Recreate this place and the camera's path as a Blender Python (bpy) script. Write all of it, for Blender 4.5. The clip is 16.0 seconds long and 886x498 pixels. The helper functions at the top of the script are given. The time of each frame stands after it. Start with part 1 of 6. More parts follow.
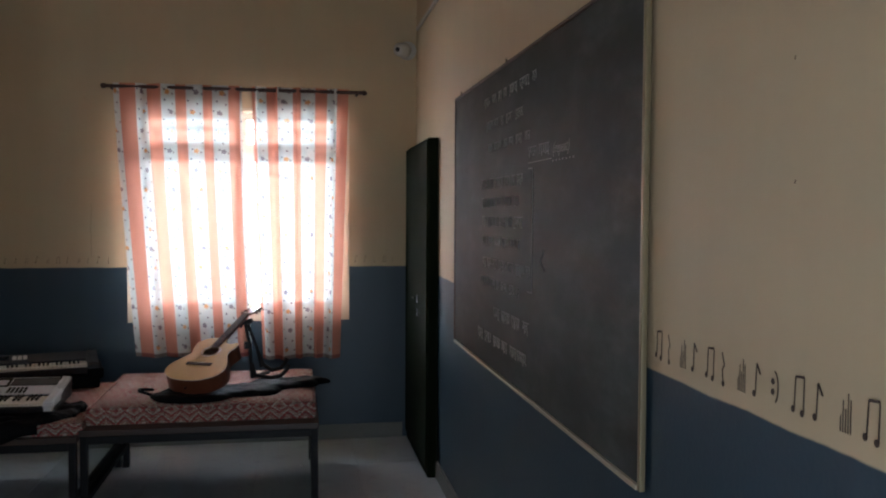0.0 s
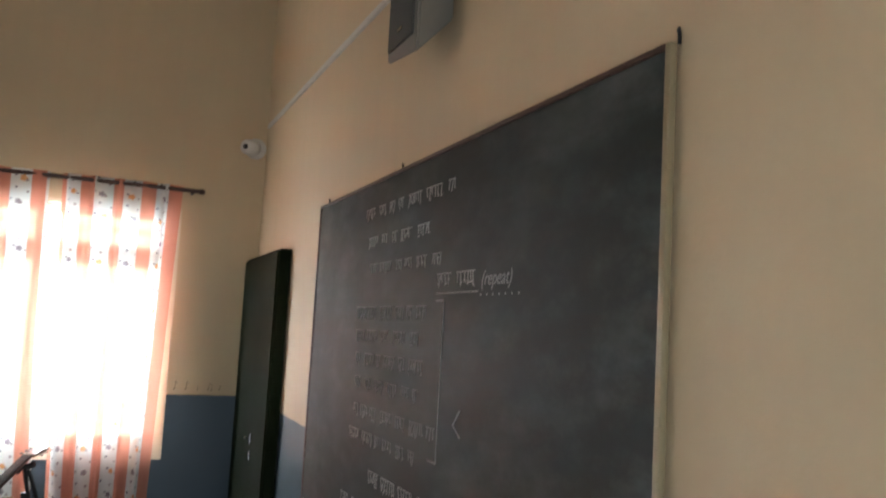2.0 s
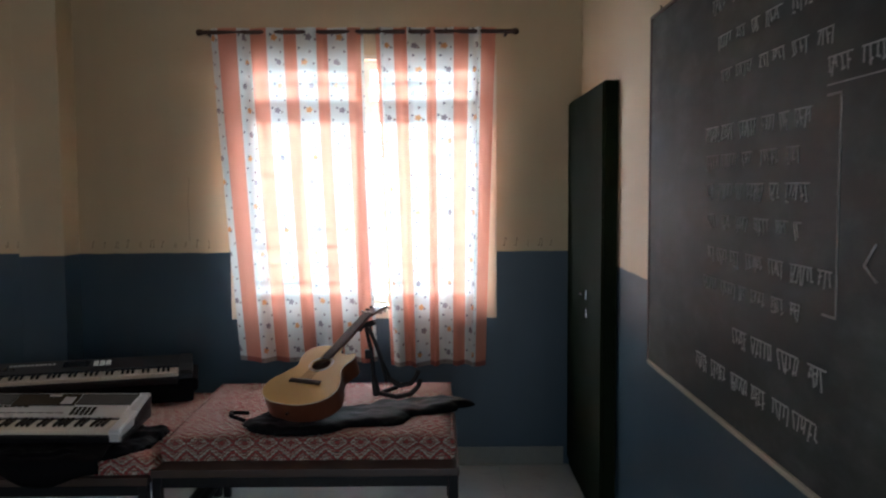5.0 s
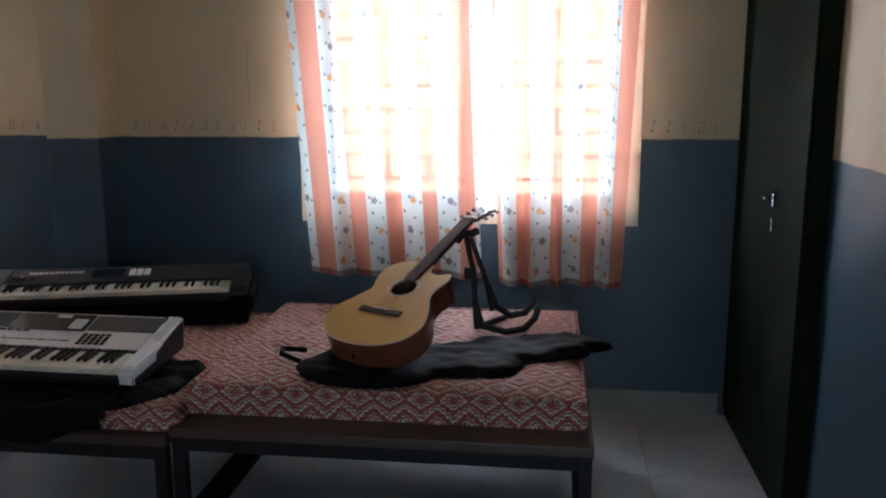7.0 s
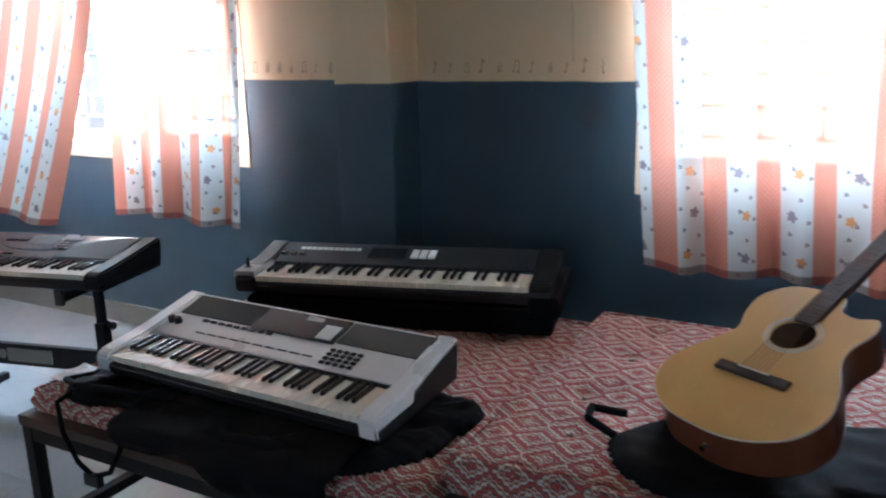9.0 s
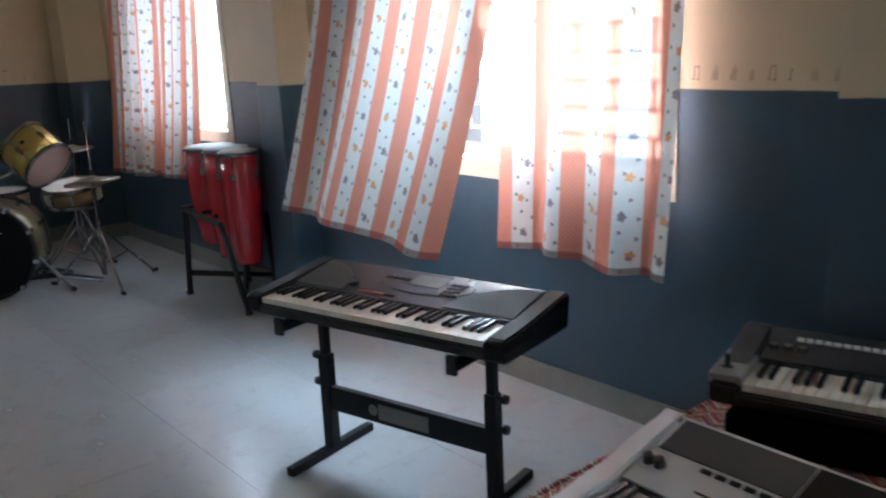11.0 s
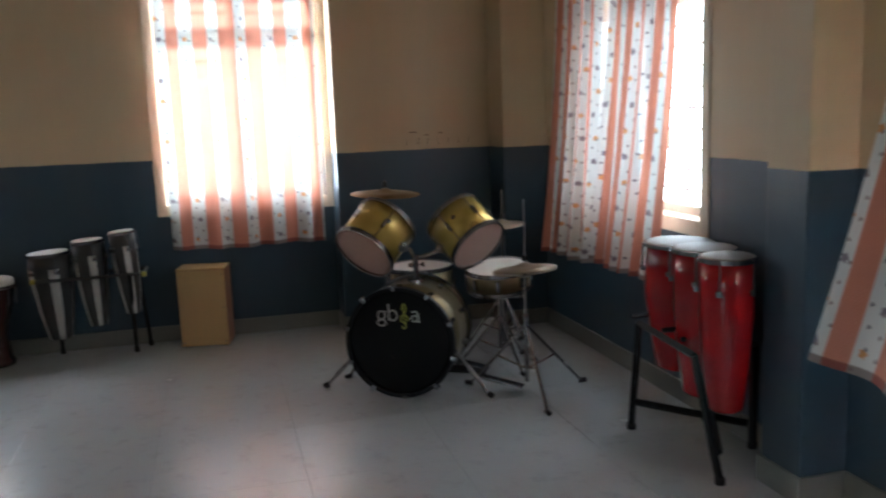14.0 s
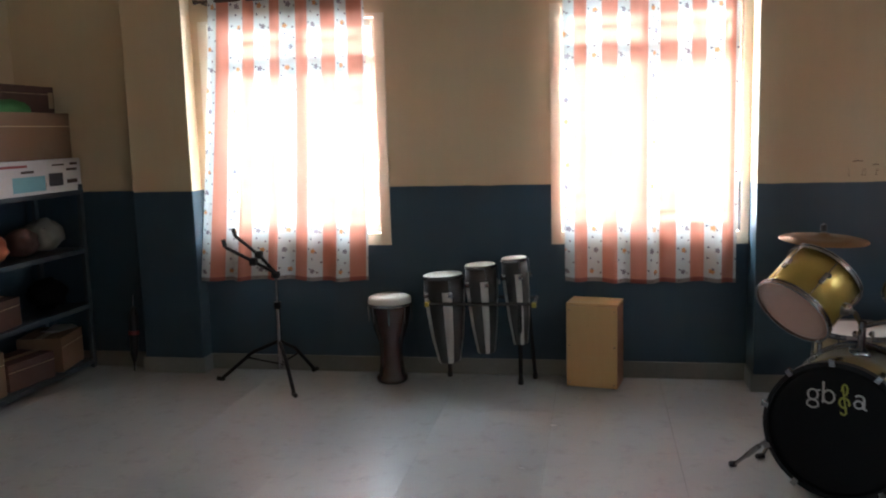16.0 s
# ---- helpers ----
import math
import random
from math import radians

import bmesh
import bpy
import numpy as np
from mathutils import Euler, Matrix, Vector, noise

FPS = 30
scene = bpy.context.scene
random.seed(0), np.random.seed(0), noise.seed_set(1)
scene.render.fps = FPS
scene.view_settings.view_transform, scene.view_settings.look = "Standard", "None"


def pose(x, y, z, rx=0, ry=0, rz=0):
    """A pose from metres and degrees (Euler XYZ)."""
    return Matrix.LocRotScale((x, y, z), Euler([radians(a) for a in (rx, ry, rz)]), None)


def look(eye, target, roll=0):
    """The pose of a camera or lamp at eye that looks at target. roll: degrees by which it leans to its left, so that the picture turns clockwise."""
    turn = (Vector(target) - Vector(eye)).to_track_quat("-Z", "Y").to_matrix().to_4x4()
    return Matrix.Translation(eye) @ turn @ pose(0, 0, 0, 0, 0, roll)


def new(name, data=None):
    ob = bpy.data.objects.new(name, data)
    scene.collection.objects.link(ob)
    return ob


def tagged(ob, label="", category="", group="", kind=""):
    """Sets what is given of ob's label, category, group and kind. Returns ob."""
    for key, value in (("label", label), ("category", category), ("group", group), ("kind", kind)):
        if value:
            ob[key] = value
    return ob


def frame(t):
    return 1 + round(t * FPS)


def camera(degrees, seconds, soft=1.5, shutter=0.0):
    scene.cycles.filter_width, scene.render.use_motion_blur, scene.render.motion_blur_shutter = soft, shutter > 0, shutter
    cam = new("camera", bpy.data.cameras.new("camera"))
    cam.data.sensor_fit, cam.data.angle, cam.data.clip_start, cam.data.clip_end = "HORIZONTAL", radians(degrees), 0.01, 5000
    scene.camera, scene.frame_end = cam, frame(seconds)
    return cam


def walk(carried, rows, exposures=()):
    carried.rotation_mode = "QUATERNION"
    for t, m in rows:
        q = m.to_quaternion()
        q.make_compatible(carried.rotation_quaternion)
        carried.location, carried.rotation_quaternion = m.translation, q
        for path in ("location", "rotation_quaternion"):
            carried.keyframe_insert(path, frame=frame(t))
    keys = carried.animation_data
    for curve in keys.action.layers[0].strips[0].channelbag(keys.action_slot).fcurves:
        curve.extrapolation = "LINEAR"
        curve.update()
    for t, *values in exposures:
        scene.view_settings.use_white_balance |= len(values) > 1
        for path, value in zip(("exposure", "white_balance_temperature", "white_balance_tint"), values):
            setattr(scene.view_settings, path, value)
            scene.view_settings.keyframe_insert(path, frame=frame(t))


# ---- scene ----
cam = camera(54.8, 16.0, soft=2.0, shutter=0.3)
PATH = [
    (0, (-0.171, 0.657, 1.525), (0.166, 2.626, 1.444), 0.3),
    (0.5, (-0.22, 0.772, 1.539), (0.189, 2.728, 1.471), 1.2),
    (1, (-0.172, 1.022, 1.539), (0.256, 2.976, 1.508), 1.6),
    (1.5, (-0.178, 1.197, 1.546), (0.394, 3.114, 1.557), 2.3),
    (2, (-0.239, 1.357, 1.594), (0.503, 3.204, 1.792), 3.2),
    (2.5, (-0.281, 1.423, 1.612), (0.504, 3.231, 1.952), 3.1),
    (2.7, (-0.294, 1.427, 1.614), (0.486, 3.23, 1.993), 3.0),
    (3, (-0.292, 1.444, 1.631), (0.444, 3.264, 2.015), 2.1),
    (3.5, (-0.276, 1.524, 1.593), (0.303, 3.423, 1.832), 1.2),
    (4, (-0.216, 1.59, 1.551), (0.133, 3.556, 1.658), 0.9),
    (4.5, (-0.149, 1.729, 1.518), (-0.004, 3.724, 1.525), 0.3),
    (4.7, (-0.136, 1.772, 1.514), (-0.049, 3.769, 1.453), -0.0),
    (6.8, (-0.167, 2.744, 1.403), (-0.404, 4.702, 1.073), 0.1),
    (7, (-0.194, 2.864, 1.388), (-0.436, 4.813, 1.012), -0.1),
    (7.5, (-0.254, 3.152, 1.383), (-0.516, 5.087, 0.949), -0.7),
    (8, (-0.309, 3.426, 1.355), (-0.776, 5.307, 0.859), -1.1),
    (8.5, (-0.348, 3.597, 1.356), (-1.115, 5.375, 0.858), -0.9),
    (9, (-0.449, 3.75, 1.355), (-1.406, 5.433, 0.853), -1.7),
    (9.5, (-0.603, 3.877, 1.359), (-1.725, 5.455, 0.856), -1.9),
    (9.7, (-0.674, 3.906, 1.357), (-1.858, 5.433, 0.839), -2.3),
    (11.8, (-1.755, 4.269, 1.365), (-3.405, 5.306, 0.913), -3.2),
    (12, (-1.859, 4.305, 1.378), (-3.55, 5.27, 0.922), -3.7),
    (12.5, (-2.042, 4.348, 1.399), (-3.815, 5.169, 0.969), -3.8),
    (13, (-2.226, 4.427, 1.424), (-4.053, 5.144, 1.04), -2.5),
    (13.5, (-2.375, 4.433, 1.39), (-4.229, 5.097, 1.038), -1.7),
    (14, (-2.588, 4.348, 1.412), (-4.497, 4.854, 1.094), -2.1),
    (14.5, (-2.695, 4.26, 1.423), (-4.663, 4.442, 1.121), -3.4),
    (15, (-2.892, 4.274, 1.494), (-4.864, 4.144, 1.189), -3.8),
    (15.5, (-3.024, 4.306, 1.476), (-4.985, 4.024, 1.196), -2.5),
    (16, (-3.171, 4.252, 1.507), (-5.12, 3.899, 1.232), -1.6),
]
walk(cam, [(t, look(eye, target, roll)) for t, eye, target, roll in PATH],
     exposures=[(0.0, 0.26, 6150, 15), (0.5, 0.45, 6150, 15), (1.0, 0.50, 6150, 15), (1.5, 0.75, 6300, 15), (2.0, 1.20, 6500, 14), (2.5, 1.48, 6650, 14), (3.0, 1.36, 6650, 14), (3.5, 1.02, 6450, 15), (4.0, 0.60, 6150, 14), (4.7, 0.35, 6050, 13), (7.0, 0.60, 5750, 11), (8.5, 1.10, 5480, 10), (9.7, 1.12, 5250, 9), (12.0, 0.45, 5800, 10), (14.0, 0.46, 5950, 10), (16.0, 0.80, 5950, 10)])

# ---- world, sun and window light ----
E_X, W_X, N_Y, S_Y, CEIL, DADO = 0.63, -8.29, 6.44, 0.50, 4.00, 1.172
WALL = 0.23

world = bpy.data.worlds.new("sky")
scene.world = world
world.use_nodes = True
wn = world.node_tree
sky = wn.nodes.new("ShaderNodeTexSky")
sky.sky_type, sky.sun_disc = "NISHITA", False
sky.sun_elevation, sky.sun_rotation = radians(48), radians(93)
wn.links.new(sky.outputs[0], wn.nodes["Background"].inputs[0])
wn.nodes["Background"].inputs[1].default_value = 0.12

sun_data = bpy.data.lights.new("sun", "SUN")
sun_data.energy, sun_data.angle, sun_data.color = 3.0, radians(0.5), (1.0, 0.95, 0.88)
sun = new("sun", sun_data)
sun.matrix_world = look((20, -1.0, 22), (0, 0, 0))


def window_lamp(name, at, facing, wide, high, watts, colour=(0.80, 0.93, 1.0)):
    d = bpy.data.lights.new(name, "AREA")
    d.shape, d.size, d.size_y, d.energy, d.color = "RECTANGLE", wide, high, watts, colour
    lamp = new(name, d)
    lamp.matrix_world = look(at, Vector(at) + Vector(facing))
    return lamp


WIN_Z0, WIN_Z1 = 0.88, 2.195
# windows: name, wall, start and end along the wall
N_WINDOWS = ((-1.19, 0.115), (-4.155, -2.945), (-7.19, -5.955))
W_WINDOWS = ((1.872, 2.94), (4.05, 5.07))
WIN_WATTS = 162
for (a, b), share in zip(N_WINDOWS, (1.0, 1.0, 0.5)):
    window_lamp("window_daylight", ((a + b) / 2, N_Y + WALL + 0.12, (WIN_Z0 + WIN_Z1) / 2), (0, -1, 0), b - a, WIN_Z1 - WIN_Z0, WIN_WATTS * share)
for a, b in W_WINDOWS:
    window_lamp("window_daylight", (W_X - WALL - 0.12, (a + b) / 2, (WIN_Z0 + WIN_Z1) / 2), (1, 0, 0), b - a, WIN_Z1 - WIN_Z0, WIN_WATTS * 1.15)
# added fill lamp in an assumed, unseen doorway behind the start of the walk
DOOR_A, DOOR_B = -0.80, 0.25
window_lamp("unseen_doorway_fill", ((DOOR_A + DOOR_B) / 2, S_Y - WALL - 0.1, 1.05), (0, 1, 0.1), DOOR_B - DOOR_A, 2.0, 13)


# ---- materials ----
class Nodes:
    """Short writing for a node material."""

    def __init__(self, name, rough=0.6, metal=0.0, colour=(0.5, 0.5, 0.5)):
        self.m = bpy.data.materials.new(name)
        self.m.use_nodes = True
        self.t = self.m.node_tree
        self.b = self.t.nodes["Principled BSDF"]
        self.out = self.t.nodes["Material Output"]
        self.b.inputs["Roughness"].default_value = rough
        self.b.inputs["Metallic"].default_value = metal
        self.b.inputs["Base Color"].default_value = (*colour, 1)

    def node(self, kind, **values):
        n = self.t.nodes.new("ShaderNode" + kind)
        for k, v in values.items():
            setattr(n, k, v)
        return n

    def link(self, a, b):
        self.t.links.new(a, b)

    def put(self, value, socket):
        if isinstance(value, (int, float)):
            socket.default_value = value
        elif isinstance(value, tuple):
            socket.default_value = (*value, 1) if len(value) == 3 and socket.type == "RGBA" else value
        else:
            self.link(value, socket)

    def math(self, op, a, b=0.0, c=0.0):
        n = self.node("Math", operation=op)
        for v, s in zip((a, b, c), n.inputs):
            self.put(v, s)
        return n.outputs[0]

    def mix(self, f, a, b, mode="MIX"):
        n = self.node("Mix", data_type="RGBA", blend_type=mode)
        self.put(f, n.inputs[0])
        self.put(a, n.inputs[6])
        self.put(b, n.inputs[7])
        return n.outputs[2]

    def coords(self, kind="Object"):
        return self.node("TexCoord").outputs[kind]

    def position(self):
        return self.node("NewGeometry").outputs["Position"]

    def scaled(self, vec, scale):
        n = self.node("Mapping")
        self.link(vec, n.inputs[0])
        n.inputs["Scale"].default_value = scale
        return n.outputs[0]

    def noise(self, vec, scale, detail=4.0, rough=0.55):
        n = self.node("TexNoise")
        self.link(vec, n.inputs["Vector"])
        n.inputs["Scale"].default_value, n.inputs["Detail"].default_value, n.inputs["Roughness"].default_value = scale, detail, rough
        return n.outputs[0]

    def ramp(self, f, stops):
        n = self.node("ValToRGB")
        self.link(f, n.inputs[0])
        el = n.color_ramp.elements
        while len(el) < len(stops):
            el.new(0.5)
        for e, (p, c) in zip(el, stops):
            e.position = p
            e.color = (*c, 1) if isinstance(c, tuple) else (c, c, c, 1)
        return n.outputs[0]

    def step(self, f, edge, soft=0.02):
        n = self.node("MapRange", interpolation_type="SMOOTHSTEP")
        self.put(f, n.inputs[0])
        n.inputs[1].default_value, n.inputs[2].default_value = edge - soft, edge + soft
        return n.outputs[0]

    def xyz(self, vec):
        n = self.node("SeparateXYZ")
        self.link(vec, n.inputs[0])
        return n.outputs

    def join(self, x, y, z=0.0):
        n = self.node("CombineXYZ")
        for v, s in zip((x, y, z), n.inputs):
            self.put(v, s)
        return n.outputs[0]

    def bump(self, height, strength=0.2, distance=0.01):
        n = self.node("Bump")
        self.link(height, n.inputs["Height"])
        n.inputs["Strength"].default_value, n.inputs["Distance"].default_value = strength, distance
        self.link(n.outputs[0], self.b.inputs["Normal"])

    def base(self, value):
        self.put(value, self.b.inputs["Base Color"])

    def rough(self, value):
        self.put(value, self.b.inputs["Roughness"])


def plain(name, colour, rough=0.5, metal=0.0, vary=0.12, grain=40.0, bump=0.05, coat=0.0, spec=0.5):
    """A paint, plastic or metal with slight patches, grain and fine relief."""
    n = Nodes(name, rough, metal)
    p = n.coords()
    big, small = n.noise(p, 3.0), n.noise(p, grain, 6.0)
    lo = tuple(c * (1 - vary) for c in colour)
    hi = tuple(min(1.0, c * (1 + vary)) for c in colour)
    n.base(n.mix(n.math("MULTIPLY_ADD", small, 0.5, n.math("MULTIPLY", big, 0.5)), lo, hi))
    n.rough(n.math("MULTIPLY_ADD", big, 0.2, rough - 0.1))
    n.bump(small, bump, 0.004)
    n.b.inputs["Specular IOR Level"].default_value = spec
    if coat:
        n.b.inputs["Coat Weight"].default_value = coat
        n.b.inputs["Coat Roughness"].default_value = 0.12
    return n.m


CREAM, BLUE = (0.60, 0.47, 0.30), (0.036, 0.064, 0.090)


def wall_paint():
    n = Nodes("two_tone_wall_paint", 0.55)
    p = n.position()
    x, y, z = n.xyz(p)
    wob = n.math("MULTIPLY_ADD", n.noise(p, 6.0, 3.0), 0.012, -0.006)
    blue = n.math("SUBTRACT", 1.0, n.step(n.math("ADD", z, wob), DADO, 0.003))
    patch, fine, streak = n.noise(p, 1.3, 5.0), n.noise(p, 70.0, 3.0), n.noise(n.scaled(p, (6, 6, 0.5)), 2.0, 4.0)
    tone = n.math("MULTIPLY_ADD", streak, 0.35, n.math("MULTIPLY", patch, 0.65))
    cream = n.mix(tone, tuple(c * 0.88 for c in CREAM), tuple(c * 1.12 for c in CREAM))
    scuff = n.step(n.noise(p, 11.0, 8.0, 0.7), 0.70, 0.04)
    cream = n.mix(n.math("MULTIPLY", scuff, 0.35), cream, (0.42, 0.31, 0.19))
    navy = n.mix(tone, tuple(c * 0.75 for c in BLUE), tuple(c * 1.3 for c in BLUE))
    navy = n.mix(n.math("MULTIPLY", scuff, 0.35), navy, (0.10, 0.15, 0.19))
    n.base(n.mix(blue, cream, navy))
    n.rough(n.math("MULTIPLY_ADD", blue, -0.22, n.math("MULTIPLY_ADD", patch, 0.15, 0.52)))
    n.bump(n.math("MULTIPLY_ADD", fine, 0.4, patch), 0.25, 0.006)
    return n.m


def floor_tile():
    n = Nodes("grey_floor_tile", 0.3)
    p = n.position()
    rnd = n.node("ObjectInfo").outputs["Random"]
    patch, fine, dirt = n.noise(p, 1.6, 6.0, 0.6), n.noise(p, 120.0, 4.0), n.noise(p, 9.0, 8.0, 0.7)
    c = n.mix(patch, (0.41, 0.43, 0.435), (0.51, 0.53, 0.535))
    c = n.mix(n.math("MULTIPLY", rnd, 0.10), c, (0.53, 0.54, 0.54))
    c = n.mix(n.math("MULTIPLY", n.step(dirt, 0.62, 0.12), 0.3), c, (0.19, 0.185, 0.17))
    n.base(n.mix(n.math("MULTIPLY", fine, 0.2), c, (0.2, 0.2, 0.2)))
    n.rough(n.math("MULTIPLY_ADD", dirt, 0.20, 0.14))
    n.b.inputs["Specular IOR Level"].default_value = 0.75
    n.bump(n.math("MULTIPLY_ADD", fine, 0.2, dirt), 0.03, 0.003)
    return n.m


def curtain_cloth():
    """Salmon woven stripes and white stripes printed with flowers; both let daylight through."""
    n = Nodes("striped_curtain_cloth", 0.9)
    uv = n.node("UVMap").outputs[0]
    u, v, _ = n.xyz(uv)
    pitch = 0.185
    ph = n.math("FRACT", n.math("DIVIDE", u, pitch))
    white = n.step(ph, 0.46, 0.012)
    white = n.math("MULTIPLY", white, n.math("SUBTRACT", 1.0, n.step(ph, 0.988, 0.01)))
    # woven lozenges on the salmon stripes
    a = n.math("FRACT", n.math("MULTIPLY", n.math("ADD", u, v), 60.0))
    b = n.math("FRACT", n.math("MULTIPLY", n.math("SUBTRACT", u, v), 60.0))
    weave = n.math("MULTIPLY", n.step(a, 0.5, 0.2), n.step(b, 0.5, 0.2))
    salmon = n.mix(n.math("MULTIPLY", weave, 0.55), (0.70, 0.26, 0.17), (0.80, 0.44, 0.34))
    # flowers: one in each cell of the white stripes, five petals

    def flower(period, shift, x0, size, petals):
        row = n.math("ADD", n.math("DIVIDE", v, period), shift)
        cell = n.math("FLOOR", row)
        wiggle = n.math("MULTIPLY", n.math("SINE", n.math("MULTIPLY_ADD", cell, 2.3, n.math("MULTIPLY", n.math("FLOOR", n.math("DIVIDE", u, pitch)), 1.7))), 0.016)
        dy = n.math("MULTIPLY", n.math("SUBTRACT", n.math("FRACT", row), 0.5), period)
        dx = n.math("ADD", n.math("MULTIPLY", n.math("SUBTRACT", ph, x0), pitch), wiggle)
        r = n.math("SQRT", n.math("ADD", n.math("MULTIPLY", dx, dx), n.math("MULTIPLY", dy, dy)))
        ang = n.math("ARCTAN2", dy, dx)
        lim = n.math("MULTIPLY_ADD", n.math("COSINE", n.math("MULTIPLY", ang, petals)), size * 0.17, size * 0.80)
        inside = n.step(n.math("SUBTRACT", lim, r), 0.0, 0.0015)
        odd = n.math("FRACT", n.math("MULTIPLY", n.math("ADD", cell, n.math("FLOOR", n.math("DIVIDE", u, pitch))), 0.5))
        return inside, n.step(odd, 0.25, 0.01)

    cloth = (0.80, 0.82, 0.80)
    f1, o1 = flower(0.125, 0.0, 0.73, 0.0175, 5.0)
    f2, _ = flower(0.0625, 0.30, 0.60, 0.008, 3.0)
    f3, _ = flower(0.0625, 0.65, 0.87, 0.008, 3.0)
    cloth = n.mix(f1, cloth, n.mix(o1, (0.27, 0.23, 0.27), (0.74, 0.36, 0.14)))
    cloth = n.mix(f2, cloth, (0.23, 0.22, 0.25))
    cloth = n.mix(f3, cloth, (0.33, 0.26, 0.26))
    col = n.mix(white, salmon, cloth)
    # dark hem along the lower edge
    hem = n.math("SUBTRACT", 1.0, n.step(v, 0.024, 0.003))
    col = n.mix(n.math("MULTIPLY", hem, 0.8), col, n.mix(white, (0.28, 0.05, 0.04), (0.20, 0.14, 0.12)))
    thread = n.noise(n.scaled(uv, (600, 500, 1)), 1.0, 2.0)
    col = n.mix(n.math("MULTIPLY", thread, 0.15), col, (0.3, 0.26, 0.24))
    n.base(col)
    n.bump(thread, 0.15, 0.002)
    tr = n.node("BsdfTranslucent")
    n.link(col, tr.inputs[0])
    gap = n.node("BsdfTransparent")
    mx, my = n.node("MixShader"), n.node("MixShader")
    mx.inputs[0].default_value = 0.072
    n.link(n.b.outputs[0], mx.inputs[1])
    n.link(tr.outputs[0], mx.inputs[2])
    my.inputs[0].default_value = 0.035  # open weave
    n.link(n.mix(white, (1.0, 0.44, 0.28), (1.0, 1.0, 1.0)), gap.inputs[0])
    n.link(mx.outputs[0], my.inputs[1])
    n.link(gap.outputs[0], my.inputs[2])
    n.link(my.outputs[0], n.out.inputs[0])
    return n.m


def glass():
    n = Nodes("window_glass", 0.02)
    n.b.inputs["Transmission Weight"].default_value = 1.0
    n.b.inputs["IOR"].default_value = 1.45
    n.base((0.93, 0.96, 0.95))
    p = n.position()
    n.rough(n.math("MULTIPLY", n.noise(p, 8.0), 0.06))
    return n.m


def blackboard():
    n = Nodes("slate_black_board_paint", 0.6)
    p = n.position()
    smear, wipe = n.noise(n.scaled(p, (1, 1.0, 1.8)), 1.6, 6.0, 0.65), n.noise(n.scaled(p, (1, 0.7, 3.4)), 5.0, 6.0, 0.6)
    cloud = n.noise(n.scaled(p, (1, 1.0, 1.3)), 0.9, 3.0)
    dust = n.math("MULTIPLY", n.step(smear, 0.54, 0.14), n.math("MULTIPLY", wipe, n.math("MULTIPLY_ADD", cloud, 1.6, 0.0)))
    n.base(n.mix(dust, (0.015, 0.021, 0.018), (0.15, 0.165, 0.155)))
    n.rough(n.math("MULTIPLY_ADD", dust, 0.3, 0.60))
    n.b.inputs["Specular IOR Level"].default_value = 0.22
    n.bump(n.noise(p, 90.0, 3.0), 0.1, 0.002)
    return n.m


def wood(name, light, dark, scale=(1.0, 14.0, 14.0), rough=0.45, coat=0.0):
    n = Nodes(name, rough)
    p = n.scaled(n.coords(), scale)
    g, f = n.noise(p, 3.0, 8.0, 0.65), n.noise(p, 22.0, 4.0)
    n.base(n.mix(n.math("MULTIPLY_ADD", f, 0.3, n.math("MULTIPLY", g, 0.7)), dark, light))
    n.bump(g, 0.08, 0.003)
    if coat:
        n.b.inputs["Coat Weight"].default_value = coat
        n.b.inputs["Coat Roughness"].default_value = 0.1
    return n.m


def mattress_cloth():
    """Woven zigzags of red, white, green and black thread."""
    n = Nodes("zigzag_mattress_cloth", 0.95)
    x, y, z = n.xyz(n.coords())
    q = n.math("ADD", y, z)
    fine = n.noise(n.coords(), 160.0, 3.0)
    tri = n.math("PINGPONG", x, 0.044)
    teeth = n.math("PINGPONG", n.math("ADD", x, 0.004), 0.0065)
    s = n.math("ADD", n.math("PINGPONG", q, 0.066), n.math("MULTIPLY", tri, 0.80))
    s = n.math("ADD", s, n.math("MULTIPLY", teeth, 0.9))
    s = n.math("ADD", s, n.math("MULTIPLY", fine, 0.012))
    f = n.math("FRACT", n.math("DIVIDE", s, 0.033))
    r = n.node("ValToRGB")
    n.link(f, r.inputs[0])
    r.color_ramp.interpolation = "CONSTANT"
    el = r.color_ramp.elements
    tones = ((0.0, (0.40, 0.065, 0.06)), (0.26, (0.035, 0.03, 0.03)), (0.36, (0.65, 0.59, 0.51)), (0.56, (0.10, 0.11, 0.07)),
             (0.64, (0.36, 0.07, 0.06)), (0.76, (0.60, 0.48, 0.41)), (0.88, (0.05, 0.04, 0.035)))
    while len(el) < len(tones):
        el.new(0.5)
    for e, (p_, c_) in zip(el, tones):
        e.position, e.color = p_, (*c_, 1)
    worn = n.noise(n.coords(), 5.0, 5.0)
    n.base(n.mix(n.math("MULTIPLY_ADD", worn, 0.16, n.math("MULTIPLY", fine, 0.14)), r.outputs[0], (0.26, 0.15, 0.13)))
    n.bump(n.math("MULTIPLY_ADD", f, 0.25, fine), 0.3, 0.004)
    return n.m


def emissive(name, colour, strength):
    n = Nodes(name)
    n.b.inputs["Emission Color"].default_value = (*colour, 1)
    n.b.inputs["Emission Strength"].default_value = strength
    n.base(colour)
    return n.m


